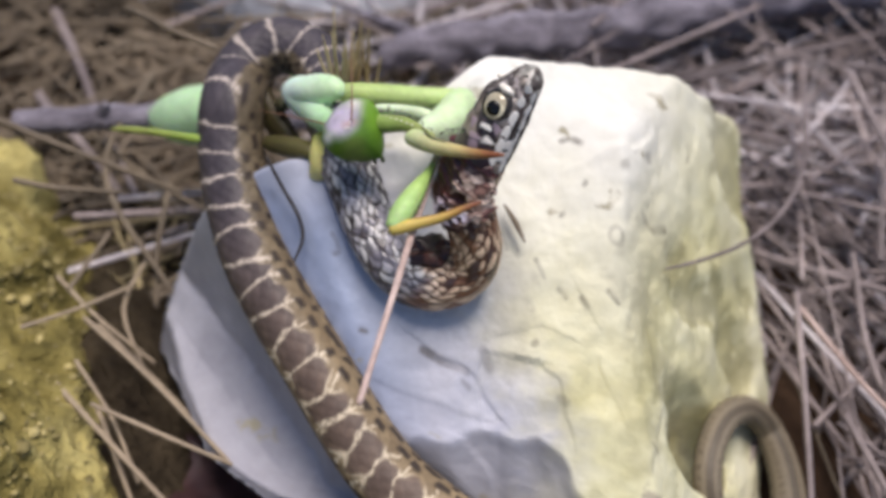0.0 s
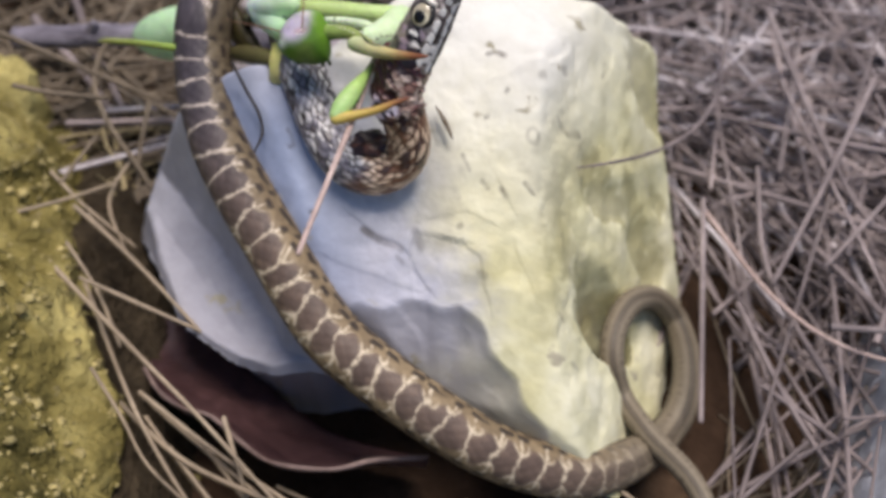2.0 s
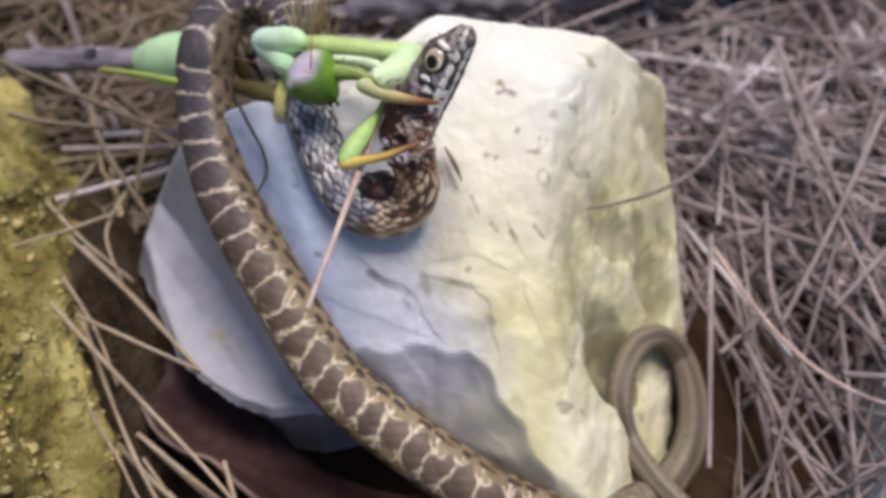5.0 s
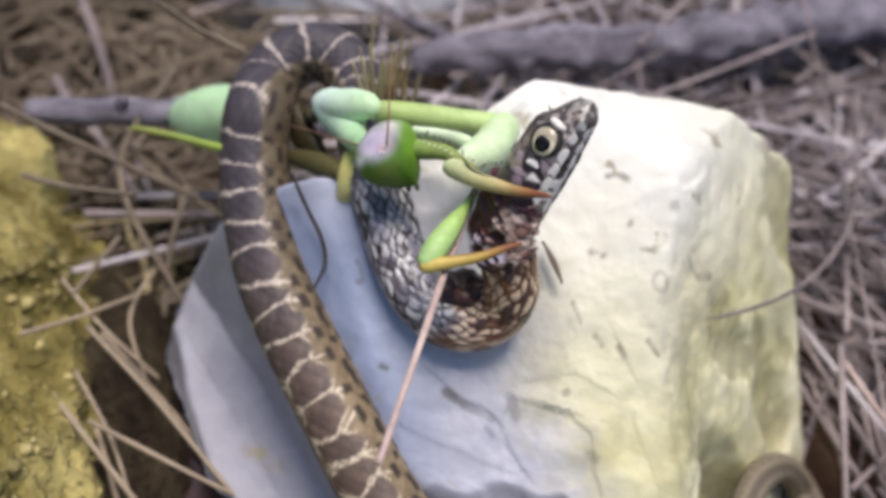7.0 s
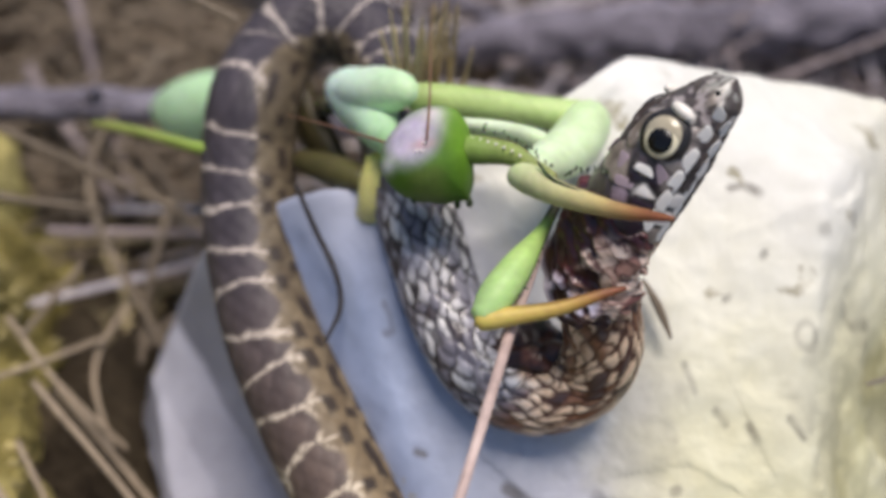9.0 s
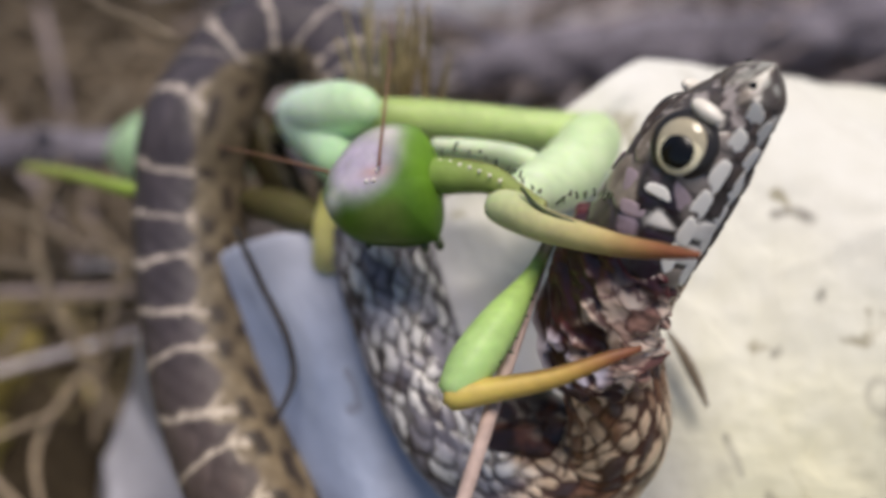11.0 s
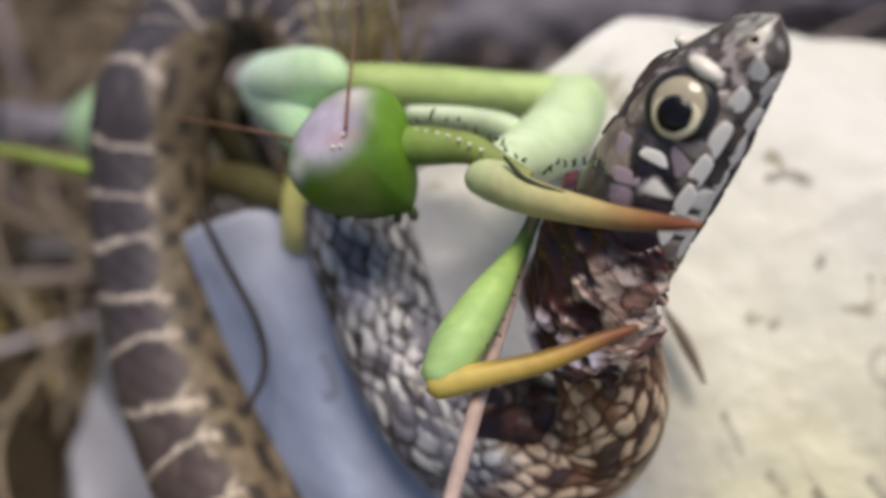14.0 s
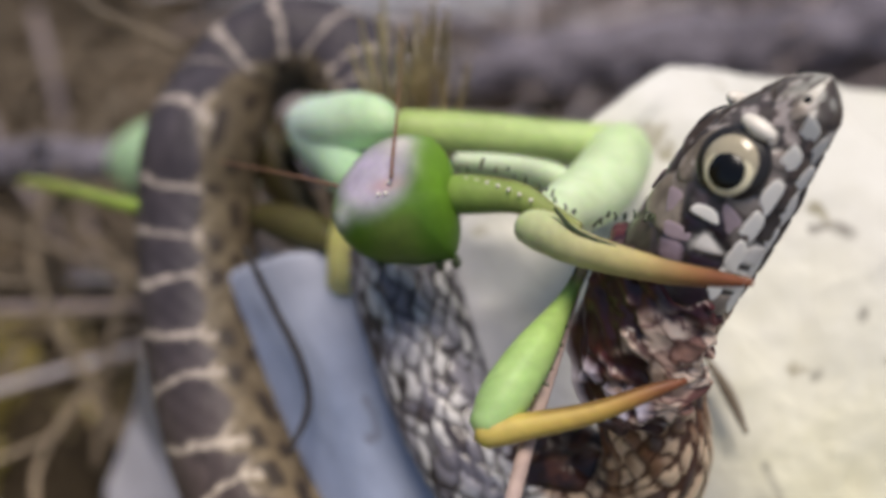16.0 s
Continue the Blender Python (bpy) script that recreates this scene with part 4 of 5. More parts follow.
def spines(limb, points, count, length, direction, radius=0.09):
    g = random.Random(count)
    c, u = spline(points, count)
    rows = []
    for q in c:
        a = q[:3] + np.array(direction) * q[3] * 0.8 + np.array([g.uniform(-0.15, 0.15) for _ in range(3)])
        b = a + (np.array(direction) + np.array([g.uniform(-0.4, 0.4) for _ in range(3)])) * length * g.uniform(0.4, 1.3)
        rows.append((a, b, radius * g.uniform(0.7, 1.5), 0, g.uniform(-0.1, 0.1)))
    for row in rows:
        part("spine", stems([row], 5), SPINE, limb)


# the head's outline in mm, from its middle: to the side and up
HEAD_RIM = ((-3.53, 0.1), (-3.15, 1.15), (-2.1, 2.35), (-0.95, 3.2), (0.3, 3.58), (1.5, 3.5), (2.5, 3.05), (3.1, 1.9), (3.12, 0.1), (3.05, -1.3), (2.8, -2.5), (2.3, -3.4), (1.3, -3.4), (-0.4, -3.1), (-1.8, -2.6), (-3.0, -1.45))
HEAD_AT = (10.84, 90.48, 55.19)
HEAD_AXES = ((0.97, 0.16, 0.10), (-0.18, 0.74, 0.65), (0.02, -0.66, 0.75))


def mantis_head_shape(q):
    """A three-cornered wedge with a domed face: its outline by the angle, its depth by the sphere's."""
    rim = sorted((math.atan2(v, u), math.hypot(u, v)) for u, v in HEAD_RIM)
    a, r = [k[0] for k in rim], [k[1] for k in rim]
    turn = np.arctan2(q[:, 1], q[:, 0])
    reach = np.interp(turn, [a[-1] - 2 * math.pi] + a + [a[0] + 2 * math.pi], [r[-1]] + r + [r[0]])
    flat = np.hypot(q[:, 0], q[:, 1])
    w = np.stack([np.cos(turn) * reach * flat ** 0.9, np.sin(turn) * reach * flat ** 0.9, 2.3 * q[:, 2]], 1)
    # the eye's dome at the right, a dip between the eye and the face, the hollow cheek below
    w[:, 2] += 0.25 * np.exp(-((w[:, 0] - 1.7) / 1.2) ** 2 - ((w[:, 1] - 1.2) / 1.8) ** 2) * (q[:, 2] > 0)
    w[:, 2] += 0.35 * np.exp(-((w[:, 0] + 2.6) / 0.8) ** 2 - ((w[:, 1] - 0.2) / 0.9) ** 2) * (q[:, 2] > 0)
    w[:, 2] -= 0.12 * np.exp(-((w[:, 0] - 0.8 + 0.4 * w[:, 1]) / 0.8) ** 2 - ((w[:, 1] - 1.4) / 1.8) ** 2) * (q[:, 2] > 0)
    w[:, 2] -= 0.6 * smooth(-w[:, 1], 0.4, 3.2) * (q[:, 2] > 0)
    return w


def mantis_head_colour(q, v):
    w = mantis_head_shape(q)
    u, h = w[:, 0], w[:, 1]
    wob = rough_noise(q, 1.6, 3)
    c = np.zeros((len(q), 3)) + np.array((0.075, 0.17, 0.012))
    c = blend(c, np.array((0.13, 0.27, 0.018)), smooth(u, 0.6, 2.4) * smooth(h, -3.2, 1.0))
    c = blend(c, np.array((0.17, 0.20, 0.055)), 0.5 * smooth(-h, 0.2, 1.4) * smooth(u + 2.4, 0, 1.5) * (1 - smooth(u, 0, 1.4)))
    along, over = 0.72 * (u + 1.05) + 0.70 * (h - 1.40), -0.70 * (u + 1.05) + 0.72 * (h - 1.40)
    face = 1 - smooth(np.hypot(along / 2.7, over / 2.3) + 0.10 * wob, 0.35, 1.10)
    c = blend(c, np.array((0.44, 0.39, 0.50)), face * 0.95)
    c = blend(c, np.array((0.62, 0.57, 0.58)), 0.8 * np.exp(-((u - 0.7) / 0.9) ** 2 - ((h - 2.8) / 0.7) ** 2))
    c = blend(c, np.array((0.42, 0.22, 0.18)), 0.6 * np.exp(-((u + 0.35) / 0.8) ** 2 - ((h - 0.75) / 0.35) ** 2))
    c = blend(c, np.array((0.80, 0.82, 0.78)), 0.9 * np.exp(-((u + 3.0) / 0.5) ** 2 - ((h + 0.25) / 0.5) ** 2))
    return c * (1 + 0.14 * wob + 0.08 * rough_noise(q + 3, 7.0, 3))[:, None]


def on_face(u, h, out):
    """A place (mm) on or before the mantis' face, by its two directions in the face and out of it."""
    a, b, n = (np.array(Vector(k).normalized()) for k in HEAD_AXES)
    return tuple(np.array(HEAD_AT) + u * a + h * b + out * n)


def build_mantis():
    root = new("mantis")
    tagged(root, "bright green praying mantis clasping the snake's neck", "mantis")
    # Its front end is darkened: the loop's shadow put into the colour.
    part("abdomen", tube([(-19.5, 132.8, 23.0, 0.6), (-18.0, 131.5, 24.0, 2.6), (-15.0, 129.4, 25.8, 3.9), (-10.9, 126.8, 28.3, 4.4), (-4.8, 121.4, 33.5, 3.3), (-1.0, 116.5, 37.5, 1.6), (1.0, 112.0, 41.5, 1.0), (2.5, 107.0, 46.0, 0.9)], 28, 44,
                         colour=greens((0.50, 0.74, 0.46), (0.42, 0.64, 0.34), (0.06, 0.055, 0.025))), MANTIS_SKIN, root, "swollen pale green abdomen")
    part("thorax", tube([(3.0, 107.2, 48.0, 0.8), (3.7, 106.4, 48.4, 1.6), (5.0, 104.9, 49.0, 2.35), (6.3, 102.4, 49.5, 2.35), (7.2, 98.6, 50.6, 1.55), (8.3, 95.0, 52.4, 1.0), (9.4, 92.8, 53.8, 0.9)], 28, 44,
                        colour=greens((0.68, 0.84, 0.76), (0.28, 0.52, 0.20))), MANTIS_SKIN, root, "pale mint-green thorax")
    part("trochanter", tube([(3.82, 104.72, 49.48, 1.0), (5.35, 103.25, 50.87, 1.7), (7.14, 101.65, 52.16, 1.95), (8.73, 100.26, 53.36, 1.55), (9.78, 99.22, 53.78, 0.9)], 20, 26,
                            colour=greens((0.66, 0.82, 0.74), (0.50, 0.70, 0.40))), MANTIS_SKIN, root, "pale green joint of the foreleg")
    head = part("head", blob(HEAD_AT, HEAD_AXES, (1, 1, 1), 56, 84, mantis_head_shape, mantis_head_colour), MANTIS_SKIN, root, "triangular green head with a lilac face")
    for u, h, out in ((-0.22, 0.80, 2.30), (-0.50, 0.30, 2.33), (-0.86, 0.34, 2.30)):
        part("ocellus", blob(on_face(u, h, out), ((1, 0, 0), (0, 1, 0), (0, 0, 1)), (0.11, 0.11, 0.11), 10, 14), CREAM, head)
    for u, h in ((2.35, -3.55), (1.5, -3.5), (-1.5, -2.6)):
        part("mouthpart", blob(on_face(u, h, -0.5), HEAD_AXES, (0.26, 0.42, 0.3), 12, 16), SPINE, head, "dark mouthpart")
    part("antenna", tube([(10.68, 89.46, 57.79, 0.1), (10.78, 90.88, 58.30, 0.09), (10.94, 94.26, 58.33, 0.075), (11.04, 99.10, 58.09, 0.055), (11.13, 104.86, 58.03, 0.03)], 6, 30), ANTENNA, head)
    part("antenna", tube([(7.84, 91.14, 56.00, 0.1), (5.67, 92.77, 55.42, 0.08), (2.95, 94.85, 54.57, 0.06), (0.21, 96.88, 53.68, 0.03)], 6, 24), ANTENNA, head)
    # far foreleg
    part("coxa", tube([(9.6, 99.9, 52.9, 0.9), (10.6, 99.7, 53.1, 1.2), (14.4, 100.0, 52.4, 1.28), (19.3, 100.3, 51.4, 1.25), (23.4, 99.9, 51.0, 1.4)], 16, 30, colour=greens((0.36, 0.47, 0.15), (0.46, 0.60, 0.25))), MANTIS_SKIN, root)
    femur = part("femur", tube([(23.9, 100.6, 50.6, 1.1), (23.5, 98.8, 51.4, 1.9), (21.6, 94.4, 52.9, 2.0), (19.1, 90.4, 54.9, 1.55), (17.3, 87.8, 56.3, 0.95)], 18, 30, colour=greens((0.54, 0.71, 0.36), (0.62, 0.75, 0.50))), MANTIS_SKIN, root)
    part("tibia", tube([(16.8, 87.8, 56.3, 0.8), (17.5, 86.9, 56.9, 1.05), (19.1, 84.6, 57.9, 0.86), (22.1, 81.8, 59.3, 0.60), (24.4, 80.2, 60.3, 0.36), (25.5, 79.5, 60.8, 0.16)], 14, 30, colour=ridged(greens((0.58, 0.66, 0.36), AMBER, RUST), 14)), MANTIS_SKIN, root, "amber and rust-brown grasping tibia")
    arm = part("femur", tube([(12.9, 91.0, 55.8, 1.0), (13.9, 90.6, 56.1, 1.05), (16.4, 89.7, 56.6, 0.85), (18.0, 87.8, 57.2, 0.5), (19.2, 86.3, 57.7, 0.25)], 14, 34, colour=ridged(greens((0.18, 0.29, 0.05), (0.30, 0.33, 0.12)), 14)), MANTIS_SKIN, root, "spiny dark green foreleg segment")
    spines(arm, [(13.4, 91.0, 56.6, 0.8), (16.4, 90.2, 57.0, 0.6), (19.0, 86.8, 57.9, 0.3)], 13, 0.4, (0.2, 0.75, 0.5))
    for k in range(7):
        part("tubercle", blob((13.9 + 0.52 * k, 90.75 - 0.22 * k - 0.03 * k * k, 57.05 + 0.10 * k), ((1, 0, 0), (0, 1, 0), (0, 0, 1)), (0.11, 0.11, 0.11), 8, 12), CREAM, arm, "pale tubercle along the foreleg")
    part("ridge", tube([(18.0, 86.7, 58.6, 0.10), (18.9, 84.9, 58.7, 0.15), (20.9, 83.0, 59.3, 0.12), (23.0, 81.4, 60.0, 0.11), (25.1, 79.9, 60.8, 0.06)], 8, 30, wobble=0.3), SPINE, arm, "dark toothed ridge of the foreleg")
    spines(arm, [(19.6, 85.0, 58.7, 0.5), (20.6, 84.8, 59.2, 0.6), (22.0, 84.2, 59.6, 0.5)], 9, 0.7, (0.15, 0.65, 0.4), 0.10)
    part("inner_face", tube([(13.62, 96.18, 53.33, 1.0), (15.46, 95.56, 53.48, 1.3), (17.32, 94.85, 53.54, 1.5), (18.99, 93.99, 53.45, 1.7), (20.45, 93.01, 53.38, 1.1)], 16, 26, flat=0.55, colour=greens((0.66, 0.76, 0.56), (0.60, 0.74, 0.46))), MANTIS_SKIN, femur, "pale inner face of the grasping foreleg")
    # near foreleg
    near = part("femur", tube([(19.7, 86.2, 55.7, 0.34), (19.3, 85.5, 55.2, 0.36), (18.8, 84.7, 54.8, 0.40), (18.2, 83.8, 54.5, 0.55), (16.7, 81.5, 54.1, 1.08), (15.2, 79.4, 53.5, 1.22), (14.2, 78.0, 52.9, 0.85)], 18, 30, colour=dark_end(greens((0.34, 0.50, 0.09), (0.40, 0.60, 0.24)))), MANTIS_SKIN, root)
    spines(near, [(18.0, 83.0, 54.4, 0.7), (16.6, 80.8, 53.8, 1.0), (15.4, 79.0, 53.3, 1.0)], 7, 0.4, (0.75, -0.35, 0.1))
    part("tibia", tube([(14.0, 77.7, 52.8, 0.55), (14.6, 77.8, 53.0, 0.7), (16.6, 77.9, 53.4, 0.62), (19.2, 78.1, 53.9, 0.52), (21.9, 78.6, 54.7, 0.36), (23.4, 78.9, 55.0, 0.15)], 14, 30, colour=ridged(greens((0.54, 0.43, 0.11), AMBER, RUST), 14)), MANTIS_SKIN, root, "yellow-brown grasping tibia")
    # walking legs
    # Leg widened and near black: it fills the shadow inside the loop.
    part("shaded_hind_leg", tube([(-2.17, 115.70, 44.57, 1.0), (-1.08, 113.00, 43.43, 2.0), (0.18, 110.20, 42.18, 2.3), (1.97, 106.67, 41.64, 2.1), (4.14, 102.86, 41.54, 1.1)], 18, 30, flat=0.7, colour=greens((0.030, 0.022, 0.012), (0.055, 0.046, 0.016))), MANTIS_SKIN, root, "dark olive-brown folded hind leg, widened and darkened into the loop's shadow")
    part("walking_leg", tube([(7.3, 97.4, 48.8, 1.2), (7.0, 95.8, 47.4, 1.45), (6.6, 95.0, 45.6, 1.3), (5.4, 95.6, 43.4, 0.6)], 14, 24, colour=greens((0.58, 0.55, 0.15), (0.68, 0.62, 0.32))), MANTIS_SKIN, root, "yellow walking leg")
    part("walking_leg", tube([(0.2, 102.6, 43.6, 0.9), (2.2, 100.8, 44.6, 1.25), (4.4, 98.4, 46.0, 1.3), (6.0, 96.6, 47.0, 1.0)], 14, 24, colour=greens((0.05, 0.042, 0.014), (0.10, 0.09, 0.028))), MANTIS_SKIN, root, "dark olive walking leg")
    part("walking_leg", tube([(-4.0, 103.5, 43.6, 0.5), (-8.3, 103.6, 44.0, 0.52), (-14, 108.6, 41, 0.45), (-19.4, 113.4, 37.8, 0.42), (-21.5, 115.4, 36.2, 0.2)], 12, 24, colour=greens((0.24, 0.36, 0.06), (0.32, 0.34, 0.10))), MANTIS_SKIN, root)
    return head


mantis_head = build_mantis()

# ---------------------------------------------------------------- litter
def loose(name, points, mat, label, category, group="", sides=8, samples=26, flat=1.0):
    ob = mesh_object(name, *tube(points, sides, samples, flat=flat, wobble=0.12), mat)
    return tagged(ob, label, category, group)


loose("straw", [(19.9, 87.4, 54.6, 0.26), (17.7, 81.6, 53.2, 0.36), (16.3, 78.2, 52.0, 0.38), (14.2, 71.0, 52.6, 0.36), (9.8, 56.3, 53.4, 0.30)], PALE_STRAW, "pale pinkish straw leaning across the snake", "straw")
loose("root_hair", [(0.6, 95.6, 47.6, 0.2), (2.2, 92.9, 45.2, 0.24), (3.8, 90.2, 43.2, 0.26), (4.2, 88.0, 41.6, 0.24), (3.1, 85.7, 40.3, 0.14)], DARK_HAIR, "thin dark root lying on the stone", "root")
loose("seed_husk", [(27.6, 88.6, 44.6, 0.12), (28.4, 87.2, 43.9, 0.30), (29.0, 86.0, 43.2, 0.32), (29.6, 84.6, 42.3, 0.12)], BROWN_STRAW, "slim dark seed husk on the stone", "seed")
stick = new("stick")
tagged(stick, "dark grey weathered stick lying behind the loop", "stick")
part("shaft", tube([(-40, 132.1, 24, 1.9), (-25, 132.3, 24, 2.0), (-12, 132.7, 23, 2.0), (10, 134, 20, 1.8)], 14, 70, wobble=0.25), BARK, stick)
part("knot", tube([(-27, 132, 25.2, 1.2), (-26.2, 131.4, 26.8, 0.9), (-25.8, 131.0, 27.8, 0.5)], 12, 14, wobble=0.3), BARK, stick)
branch = new("branch")
tagged(branch, "long dark grey fallen branch behind the stone", "branch")
part("limb", tube([(17.1, 160.1, 12, 2.6), (27.3, 159.9, 13.5, 3.4), (40.4, 160.5, 14.5, 3.7), (57.3, 161, 15, 3.7), (73.8, 162.9, 16, 4.2), (90.9, 166.2, 17, 4.6), (128.5, 171.7, 18, 4.8)], 18, 110, wobble=0.5), BARK, branch)
part("side_shoot", tube([(73.8, 163.9, 16, 1.6), (81.8, 172.9, 19, 1.2), (93.8, 184.9, 20, 0.7)], 10, 24, wobble=0.2), BARK, branch)
part("side_shoot", tube([(27.3, 160.9, 13.5, 1.3), (19.3, 169.9, 11.5, 1.0), (7.3, 179.9, 10.5, 0.5)], 10, 24, wobble=0.2), BARK, branch)
loose("twig", [(47.8, 86.0, 34.2, 0.12), (51.4, 88.0, 32.6, 0.2), (55.6, 90.7, 30.5, 0.24), (60.3, 94.6, 27.5, 0.28), (64.9, 99.0, 24.5, 0.3), (70.7, 105.2, 21.0, 0.33), (75.4, 111.1, 19.0, 0.36), (79.6, 117.7, 18.0, 0.38), (83.0, 126.5, 18.0, 0.38), (86.1, 136.0, 18.0, 0.37), (88.3, 144.4, 18.0, 0.36)], STRAW, "curved dry twig touching the stone's side", "twig", samples=50)

LONG = "long dry needles"
for pts, r in (
        ([(72.5, 95.3, 14), (77.8, 77.0, 15), (85.1, 65.8, 16), (97, 58.6, 18)], 0.42),
        ([(71.2, 108.8, 10), (90.5, 94.2, 14), (107.7, 83.2, 16)], 0.62),
        ([(72.6, 96.4, 15), (67.7, 76.2, 14), (63.9, 58.0, 10)], 0.5),
        ([(94.1, 138.7, 20), (93.5, 110.1, 20), (96.6, 93.3, 16)], 0.6),
        ([(107.5, 118.3, 20), (91.8, 95.6, 18), (79.4, 78.9, 14)], 0.55),
        ([(73.9, 77.3, 12), (77.7, 59.0, 10), (83.2, 43.5, 8)], 0.5),
        ([(74.5, 63.4, 10), (81.8, 54.7, 10), (87.5, 47.2, 9)], 0.45),
        ([(106.7, 94.8, 22), (103.0, 93.0, 20), (88.7, 81.8, 14)], 0.5),
        ([(118, 96, 20), (100, 104, 18), (78, 118, 14)], 0.6),
        ([(86, 60, 9), (80, 82, 13), (84, 104, 14)], 0.55)):
    loose("needle", [(*p, r * (1 - 0.12 * k)) for k, p in enumerate(pts)], PALE_STRAW if r == 0.42 else STRAW, "long dry grey-brown needle on the litter", "needle", LONG, samples=30)
for pts, r in (
        ([(-29.3, 87.1, 18), (-15.6, 70.4, 18), (-6.3, 60.1, 16), (4.1, 47.6, 14), (11.7, 40.1, 12)], 0.40),
        ([(-25.8, 94.6, 22), (-16.6, 85.1, 20), (-6.4, 74.3, 15)], 0.36),
        ([(-24.3, 84.4, 16), (-14.9, 62.0, 14), (-5.4, 45.9, 12), (1.0, 38.0, 9)], 0.36),
        ([(-21.5, 70.2, 10), (-9.1, 56.2, 12), (4.7, 47.8, 12), (19.8, 38.0, 11)], 0.43),
        ([(-15.9, 69.1, 8), (-3.8, 56.0, 10), (8.4, 44.1, 10)], 0.36),
        ([(-23.9, 82.2, 20), (-10.5, 76.0, 17), (-4.0, 74.0, 14)], 0.32),
        ([(-27.0, 90.0, 19), (-22.0, 82.0, 17), (-18.5, 74.0, 14)], 0.3),
        ([(-31.0, 104.0, 20), (-25.0, 97.0, 19), (-17.5, 91.0, 16)], 0.32),
        ([(-20.0, 112.0, 15), (-22.5, 101.0, 16), (-19.5, 92.0, 14)], 0.3),
        ([(-33.0, 92.0, 24), (-27.5, 97.0, 21), (-21.5, 104.0, 17)], 0.28),
        ([(-25.7, 98.2, 16), (-19.3, 91.6, 14), (-10.9, 82.7, 11)], 0.40),
        ([(-15.3, 66.6, 13.0), (-4.1, 56.6, 12.0), (7.9, 47.5, 10.0), (18.8, 40.4, 8.0), (29.5, 34.7, 6.0)], 0.36),
        ([(-6.2, 58.9, 10.0), (2.9, 46.3, 8.0), (7.5, 41.6, 6.0)], 0.34),
        ([(-3.1, 60.4, 15.0), (-0.8, 52.5, 12.0), (0.2, 48.7, 9.0), (1.2, 42.1, 6.0)], 0.36),
        ([(3.5, 53.7, 7.0), (14.1, 47.3, 7.0), (24.3, 40.7, 6.0)], 0.3),
        ([(0.2, 48.0, 6.0), (10.7, 41.8, 6.0), (20.1, 37.6, 5.0)], 0.34),
        ([(29.0, 48.7, 9.0), (29.7, 45.1, 7.0), (30.9, 40.7, 4.0)], 0.36),
        ([(22.1, 43.6, 6.0), (30.2, 43.9, 7.0), (38.4, 43.1, 7.0), (46.8, 43.4, 6.0)], 0.34),
        ([(-10.7, 58.0, 12.0), (-2.5, 47.1, 9.0), (1.7, 41.6, 7.0)], 0.36),
        ([(-21.6, 69.1, 16.0), (-17.4, 62.7, 13.0), (-13.8, 56.6, 10.0), (-6.8, 49.7, 8.0)], 0.3),
        ([(-14.6, 63.8, 11.0), (-6.6, 52.3, 10.0), (3.0, 41.0, 8.0)], 0.3),
        ([(51.0, 49.6, 7.0), (55.1, 44.9, 8.0), (59.6, 41.8, 8.0)], 0.34),
        ([(50.6, 43.0, 8.0), (59.5, 41.4, 8.0), (69.2, 40.3, 8.0), (72.8, 41.1, 8.0)], 0.44),
        ([(37.1, 39.2, 7.0), (41.7, 44.1, 8.0), (46.8, 49.0, 6.0)], 0.4)):
    loose("stalk", [(*p, r * (1 - 0.1 * k)) for k, p in enumerate(pts)], TAN_STRAW, "dry brown stalk beside the mossy rock", "stalk", "stalks beside the rock", samples=30)
for pts, r in (
        ([(-47, 190, 4), (-42, 177, 5), (-37.6, 165, 5.5), (-35, 157, 4.5), (-31, 147.5, 5), (-25, 131, 9)], 0.95),
        ([(-45, 160, 7), (-41.9, 154, 8), (-35.4, 143.7, 10), (-32.3, 140, 8), (-27, 132, 6)], 0.9),
        ([(-39.5, 122.2, 34), (-32.0, 119.0, 32), (-14.2, 115.0, 24)], 0.5),
        ([(-22, 142, 37), (-16, 126, 46.5), (-11.8, 118, 50), (-9, 115.5, 50.5), (-5.5, 113, 50.5)], 0.5),
        ([(-35.6, 113.1, 30), (-29.6, 111.1, 30), (-21.4, 111.6, 28)], 0.45),
        ([(-16.4, 119.2, 22), (-18.7, 111.9, 16), (-19.0, 104.1, 12)], 0.45),
        ([(-24.2, 109.6, 22), (-29.1, 101.6, 20)], 0.35),
        ([(-20, 140, 26), (-26, 122, 22), (-16, 104, 14)], 0.5),
        ([(-34, 140, 18), (-20, 124, 18), (-8, 118, 14)], 0.5)):
    loose("stalk", [(*p, r * (1 - 0.1 * k)) for k, p in enumerate(pts)], BROWN_STRAW if r < 0.6 else STRAW, "dry bent stalk behind the snake's loop", "stalk", "stalks behind the loop", samples=26)

# a tuft of dry grass behind the loop
tuft = new("grass_tuft")
tagged(tuft, "small tuft of dry yellow grass at the loop's edge", "grass")
for k in range(22):
    x, y = rng.uniform(8.6, 13.2), rng.uniform(103.2, 106.0)
    dx, dy, h = rng.uniform(-2.6, 2.2), rng.uniform(0.5, 5.0), rng.uniform(3, 9)
    part("blade", tube([(x, y, 43, 0.34), (x + 0.3 * dx, y + 0.4 * dy, 49, 0.42), (x + 0.7 * dx, y + 0.8 * dy, 49.5 + 0.5 * h, 0.34), (x + dx, y + dy, 50 + h, 0.12)], 6, 14, flat=0.5), GRASS, tuft)


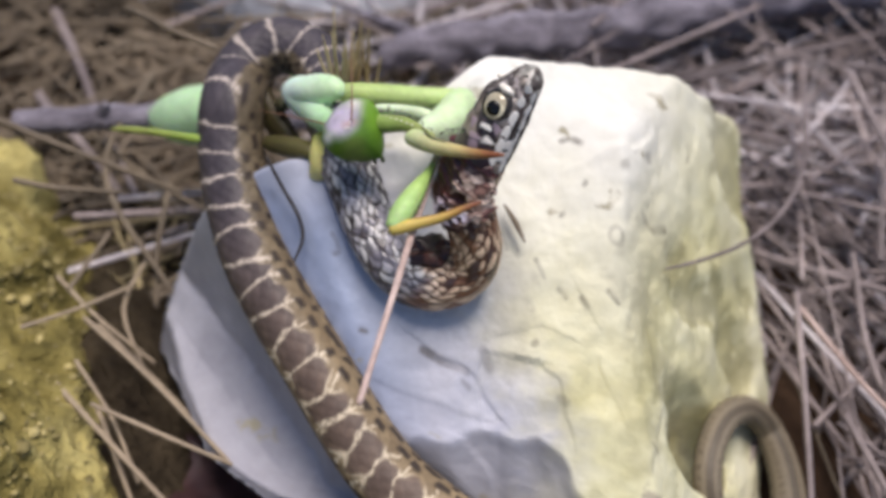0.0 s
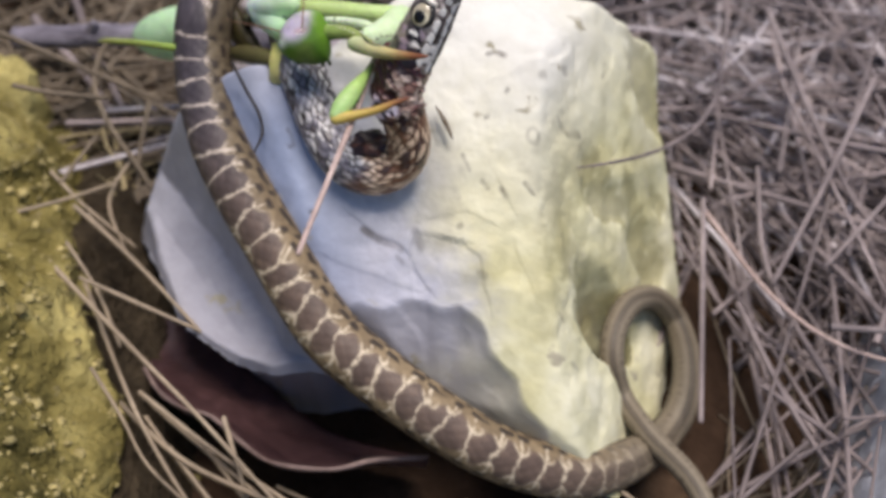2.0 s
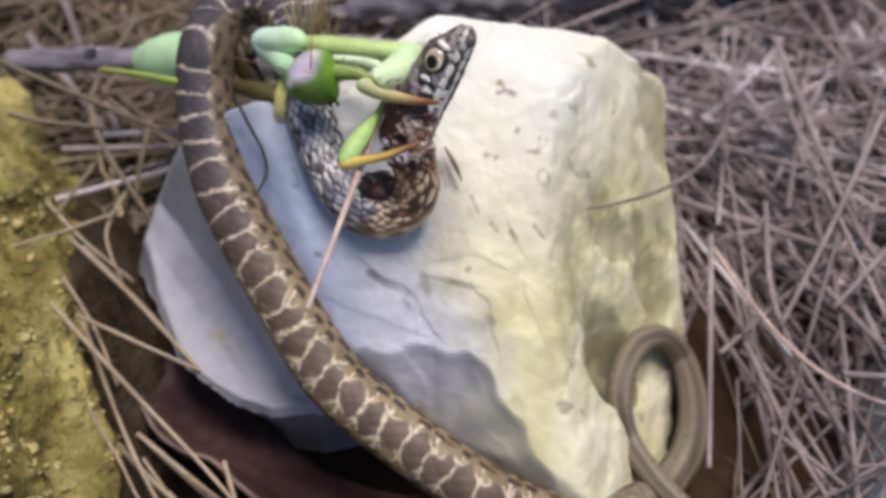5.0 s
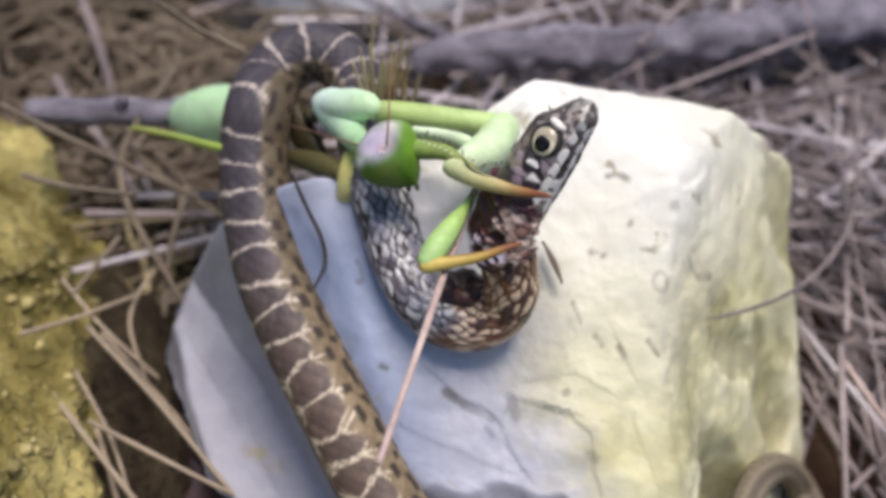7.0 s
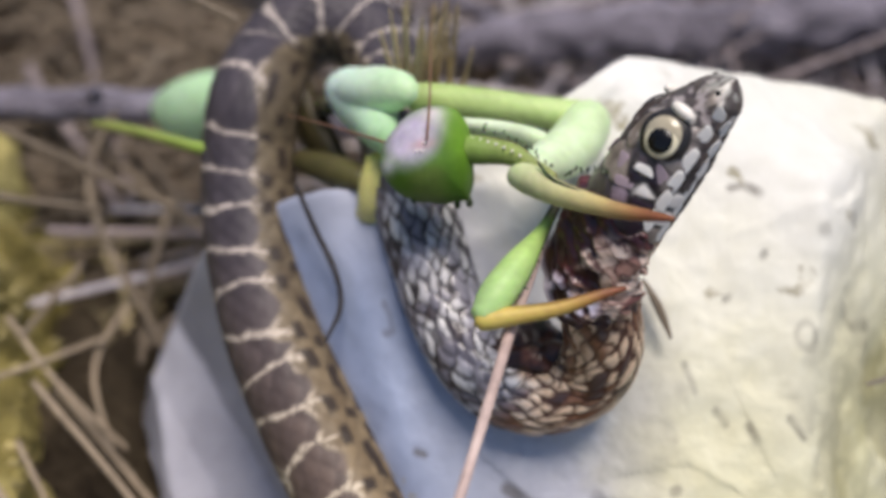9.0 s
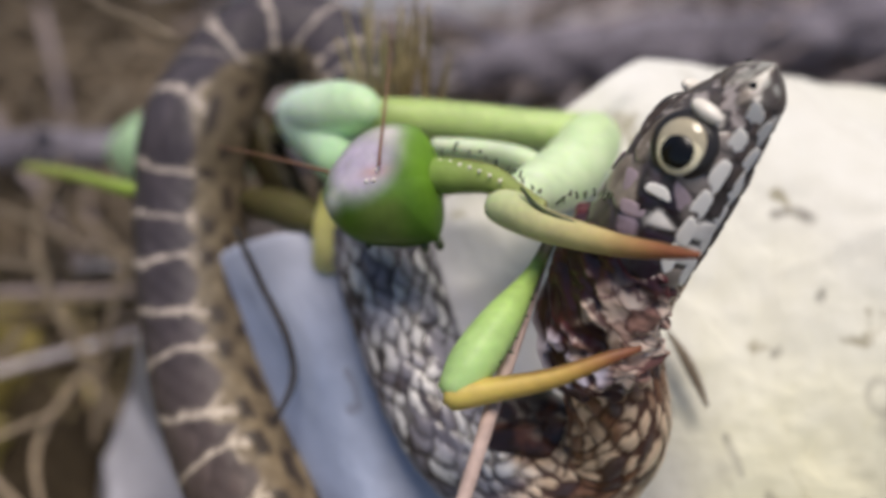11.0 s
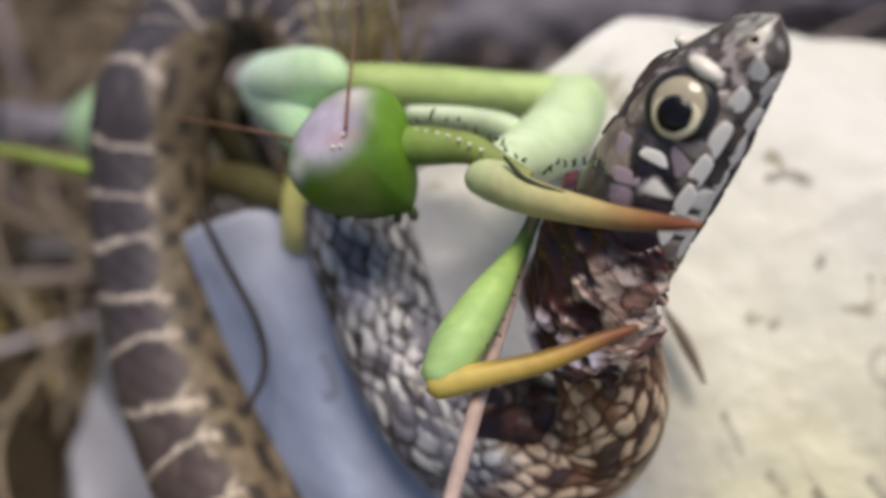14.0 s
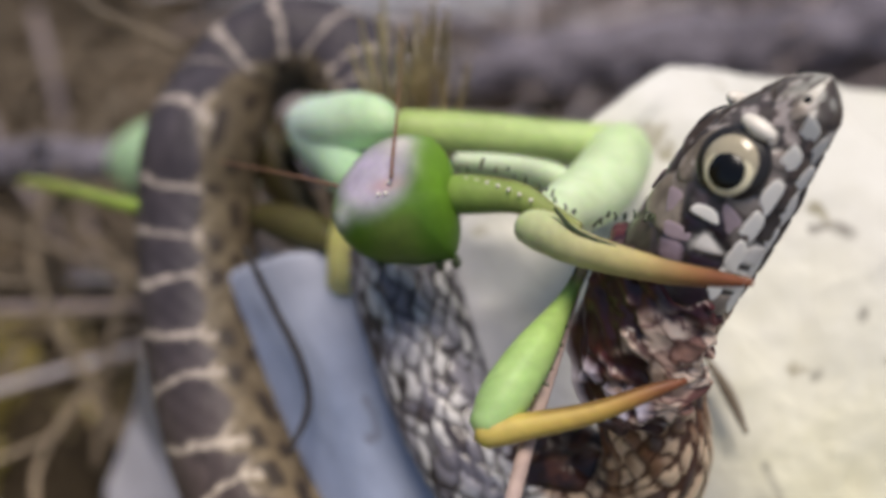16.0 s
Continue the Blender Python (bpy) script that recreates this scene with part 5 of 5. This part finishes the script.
def sheet(near, far, thickness, mat, name, ripple=0.4, rows=14, cols=50, parent=None):
    """A curled sheet between two curved edges (mm), with thickness."""
    a, _ = spline(near, cols)
    b, _ = spline(far, cols)
    f = np.linspace(0, 1, rows)[:, None, None]
    v = a[None] * (1 - f) + b[None] * f
    v[..., 2] -= 2.2 * np.sin(np.pi * f[..., 0])
    v[..., 2] += ripple * rough_noise(v.reshape(-1, 3), 0.2, 4).reshape(rows, cols)
    low = v - np.array((0, 0, thickness))
    verts = np.vstack([v.reshape(-1, 3), low.reshape(-1, 3)]) * MM
    k = rows * cols
    q = [(i * cols + j, i * cols + j + 1, (i + 1) * cols + j + 1, (i + 1) * cols + j) for i in range(rows - 1) for j in range(cols - 1)]
    faces = q + [tuple(k + x for x in f_[::-1]) for f_ in q]
    rim = [j for j in range(cols)] + [i * cols + cols - 1 for i in range(1, rows)] + [(rows - 1) * cols + j for j in range(cols - 2, -1, -1)] + [i * cols for i in range(rows - 2, 0, -1)]
    faces += [(rim[i], rim[i - 1], k + rim[i - 1], k + rim[i]) for i in range(len(rim))]
    return part(name, (verts, faces), mat, parent) if parent else mesh_object(name, verts, faces, mat)


BARK_EDGE = [(-16.6, 75.5, 6), (-13.2, 68.4, 10), (-9.0, 63.9, 12), (-5.3, 62.5, 12), (-1.1, 57.9, 12.5), (3.4, 54.0, 13), (11.0, 51.6, 14.5), (17.2, 52.8, 14), (24.5, 54.5, 11)]
bark = new("bark_piece")
tagged(bark, "curled dark reddish-brown piece of bark under the stone", "bark")
sheet([(-15.5, 88.0, 4), (-7.8, 83.1, 3), (-0.4, 76.3, 2), (6.8, 68.2, 2), (13.7, 62.8, 3), (24, 58.6, 4)],
             BARK_EDGE, 0.9, LEAF, "bark_sheet", 0.7, parent=bark)
part("bark_edge", tube([(x, y, z + 0.1, 0.34) for x, y, z in BARK_EDGE], 8, 60, wobble=0.5), RIM, bark, "pale broken edge of the bark")
def flat_height(x, y):
    q = ((x - 70) / 46) ** 2 + ((y - 206 - 0.1 * (x - 70)) / 17) ** 2
    return 13 * np.sign(1 - q) * np.abs(1 - q) ** 0.4


tagged(heap("flat_stone", 70, 206, flat_height, -8, 140, 50, 110, OLIVE_ROCK, pale_ripple), "low grey-olive stone beyond the branch", "stone")


def far_height(x, y):
    q = ((x - 8) / 34) ** 2 + ((y - 206) / 24) ** 2
    return 14 * np.sign(1 - q) * np.sqrt(np.abs(1 - q))


tagged(heap("far_stone", 8, 206, far_height, -8, 120, 50, 90, PALE_ROCK, pale_ripple), "pale blue-grey stone behind the litter", "stone")


def litter(count, box, seed, top, radius=(0.36, 0.62), reach=(45, 125), low=46):
    g = random.Random(seed)
    rows = []
    for _ in range(count):
        x, y = g.uniform(*box[0]), g.uniform(*box[1])
        a, l = g.uniform(0, math.pi), g.uniform(*reach)
        z = ground_height(x, y) + g.uniform(0, 1) ** 1.4 * top
        tilt = g.gauss(0, 0.10)
        dx, dy = math.cos(a) * l / 2, math.sin(a) * l / 2
        p = [(x + k * dx, y + k * dy, max(z + k * tilt * l / 2, ground_height(x, y) - 1)) for k in (-1, 1)]
        if any(-22 < q[0] < 69 and low < q[1] < 120 for q in (p[0], p[1], (x, y, 0), ((x + p[0][0]) / 2, (y + p[0][1]) / 2), ((x + p[1][0]) / 2, (y + p[1][1]) / 2))):
            continue
        rows.append((p[0], p[1], g.uniform(*radius), g.gauss(0, 2.0), g.gauss(0, 3.5)))
    return rows


tagged(mesh_object("needle_litter", *stems(litter(1500, ((55, 240), (0, 260)), 3, 15, (0.24, 0.60), (80, 220), 36)), STRAW), "deep litter of dry grey-brown needles", "needles", kind="stuff")
tagged(mesh_object("needle_litter", *stems(litter(800, ((-120, 22), (118, 300)), 4, 9)), BROWN_STRAW), "dry brown needles and stems beside the rock", "needles", kind="stuff")
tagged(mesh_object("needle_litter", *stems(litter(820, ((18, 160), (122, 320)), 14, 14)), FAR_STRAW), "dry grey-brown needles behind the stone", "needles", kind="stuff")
tagged(mesh_object("needle_litter", *stems(litter(620, ((-40, 100), (-40, 50)), 5, 7, (0.26, 0.55), (40, 130))), BROWN_STRAW), "dry needles in front of the stone", "needles", kind="stuff")
tagged(mesh_object("needle_litter", *stems(litter(130, ((-32, -8), (60, 130)), 6, 9, (0.3, 0.5), (14, 34))), GRASS), "tangle of thin dry stems between rock and stone", "needles", kind="stuff")
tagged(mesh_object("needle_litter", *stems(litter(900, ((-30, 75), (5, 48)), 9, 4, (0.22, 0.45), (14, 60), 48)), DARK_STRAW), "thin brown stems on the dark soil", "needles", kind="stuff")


# ---------------------------------------------------------------- what moves
def motions():
    """The mantis chews: its head shifts and nods a little on its neck."""
    a, b, n = (Vector(k).normalized() for k in HEAD_AXES)
    middle = Vector(HEAD_AT) * MM
    rows = []
    for t, right, up, nod in ((0.0, 0, 0, 0), (6.0, 0.05, 0.05, 0), (8.0, 0, 0, 0), (10.3, 0.05, 0.20, -3), (10.5, 0.02, 0.18, -3), (11.0, -0.06, 0.08, -2), (11.5, -0.10, 0.06, -1), (12.0, 0.04, -0.04, 1), (12.5, 0.12, 0, 2), (13.0, 0, 0, 0),
                              (13.5, 0, 0.17, -1), (14.0, -0.18, 0.40, -3), (14.5, -0.26, 0.30, -2), (15.0, -0.09, 0.29, -3), (15.5, 0.18, 0.17, 0), (16.0, -0.48, 0.45, -4)):
        turn = Matrix.Translation(middle) @ Matrix.Rotation(radians(nod), 4, a) @ Matrix.Translation(-middle)
        rows.append((t, Matrix.Translation((a * right + b * up) * MM) @ turn))
    walk(mantis_head, rows)


motions()
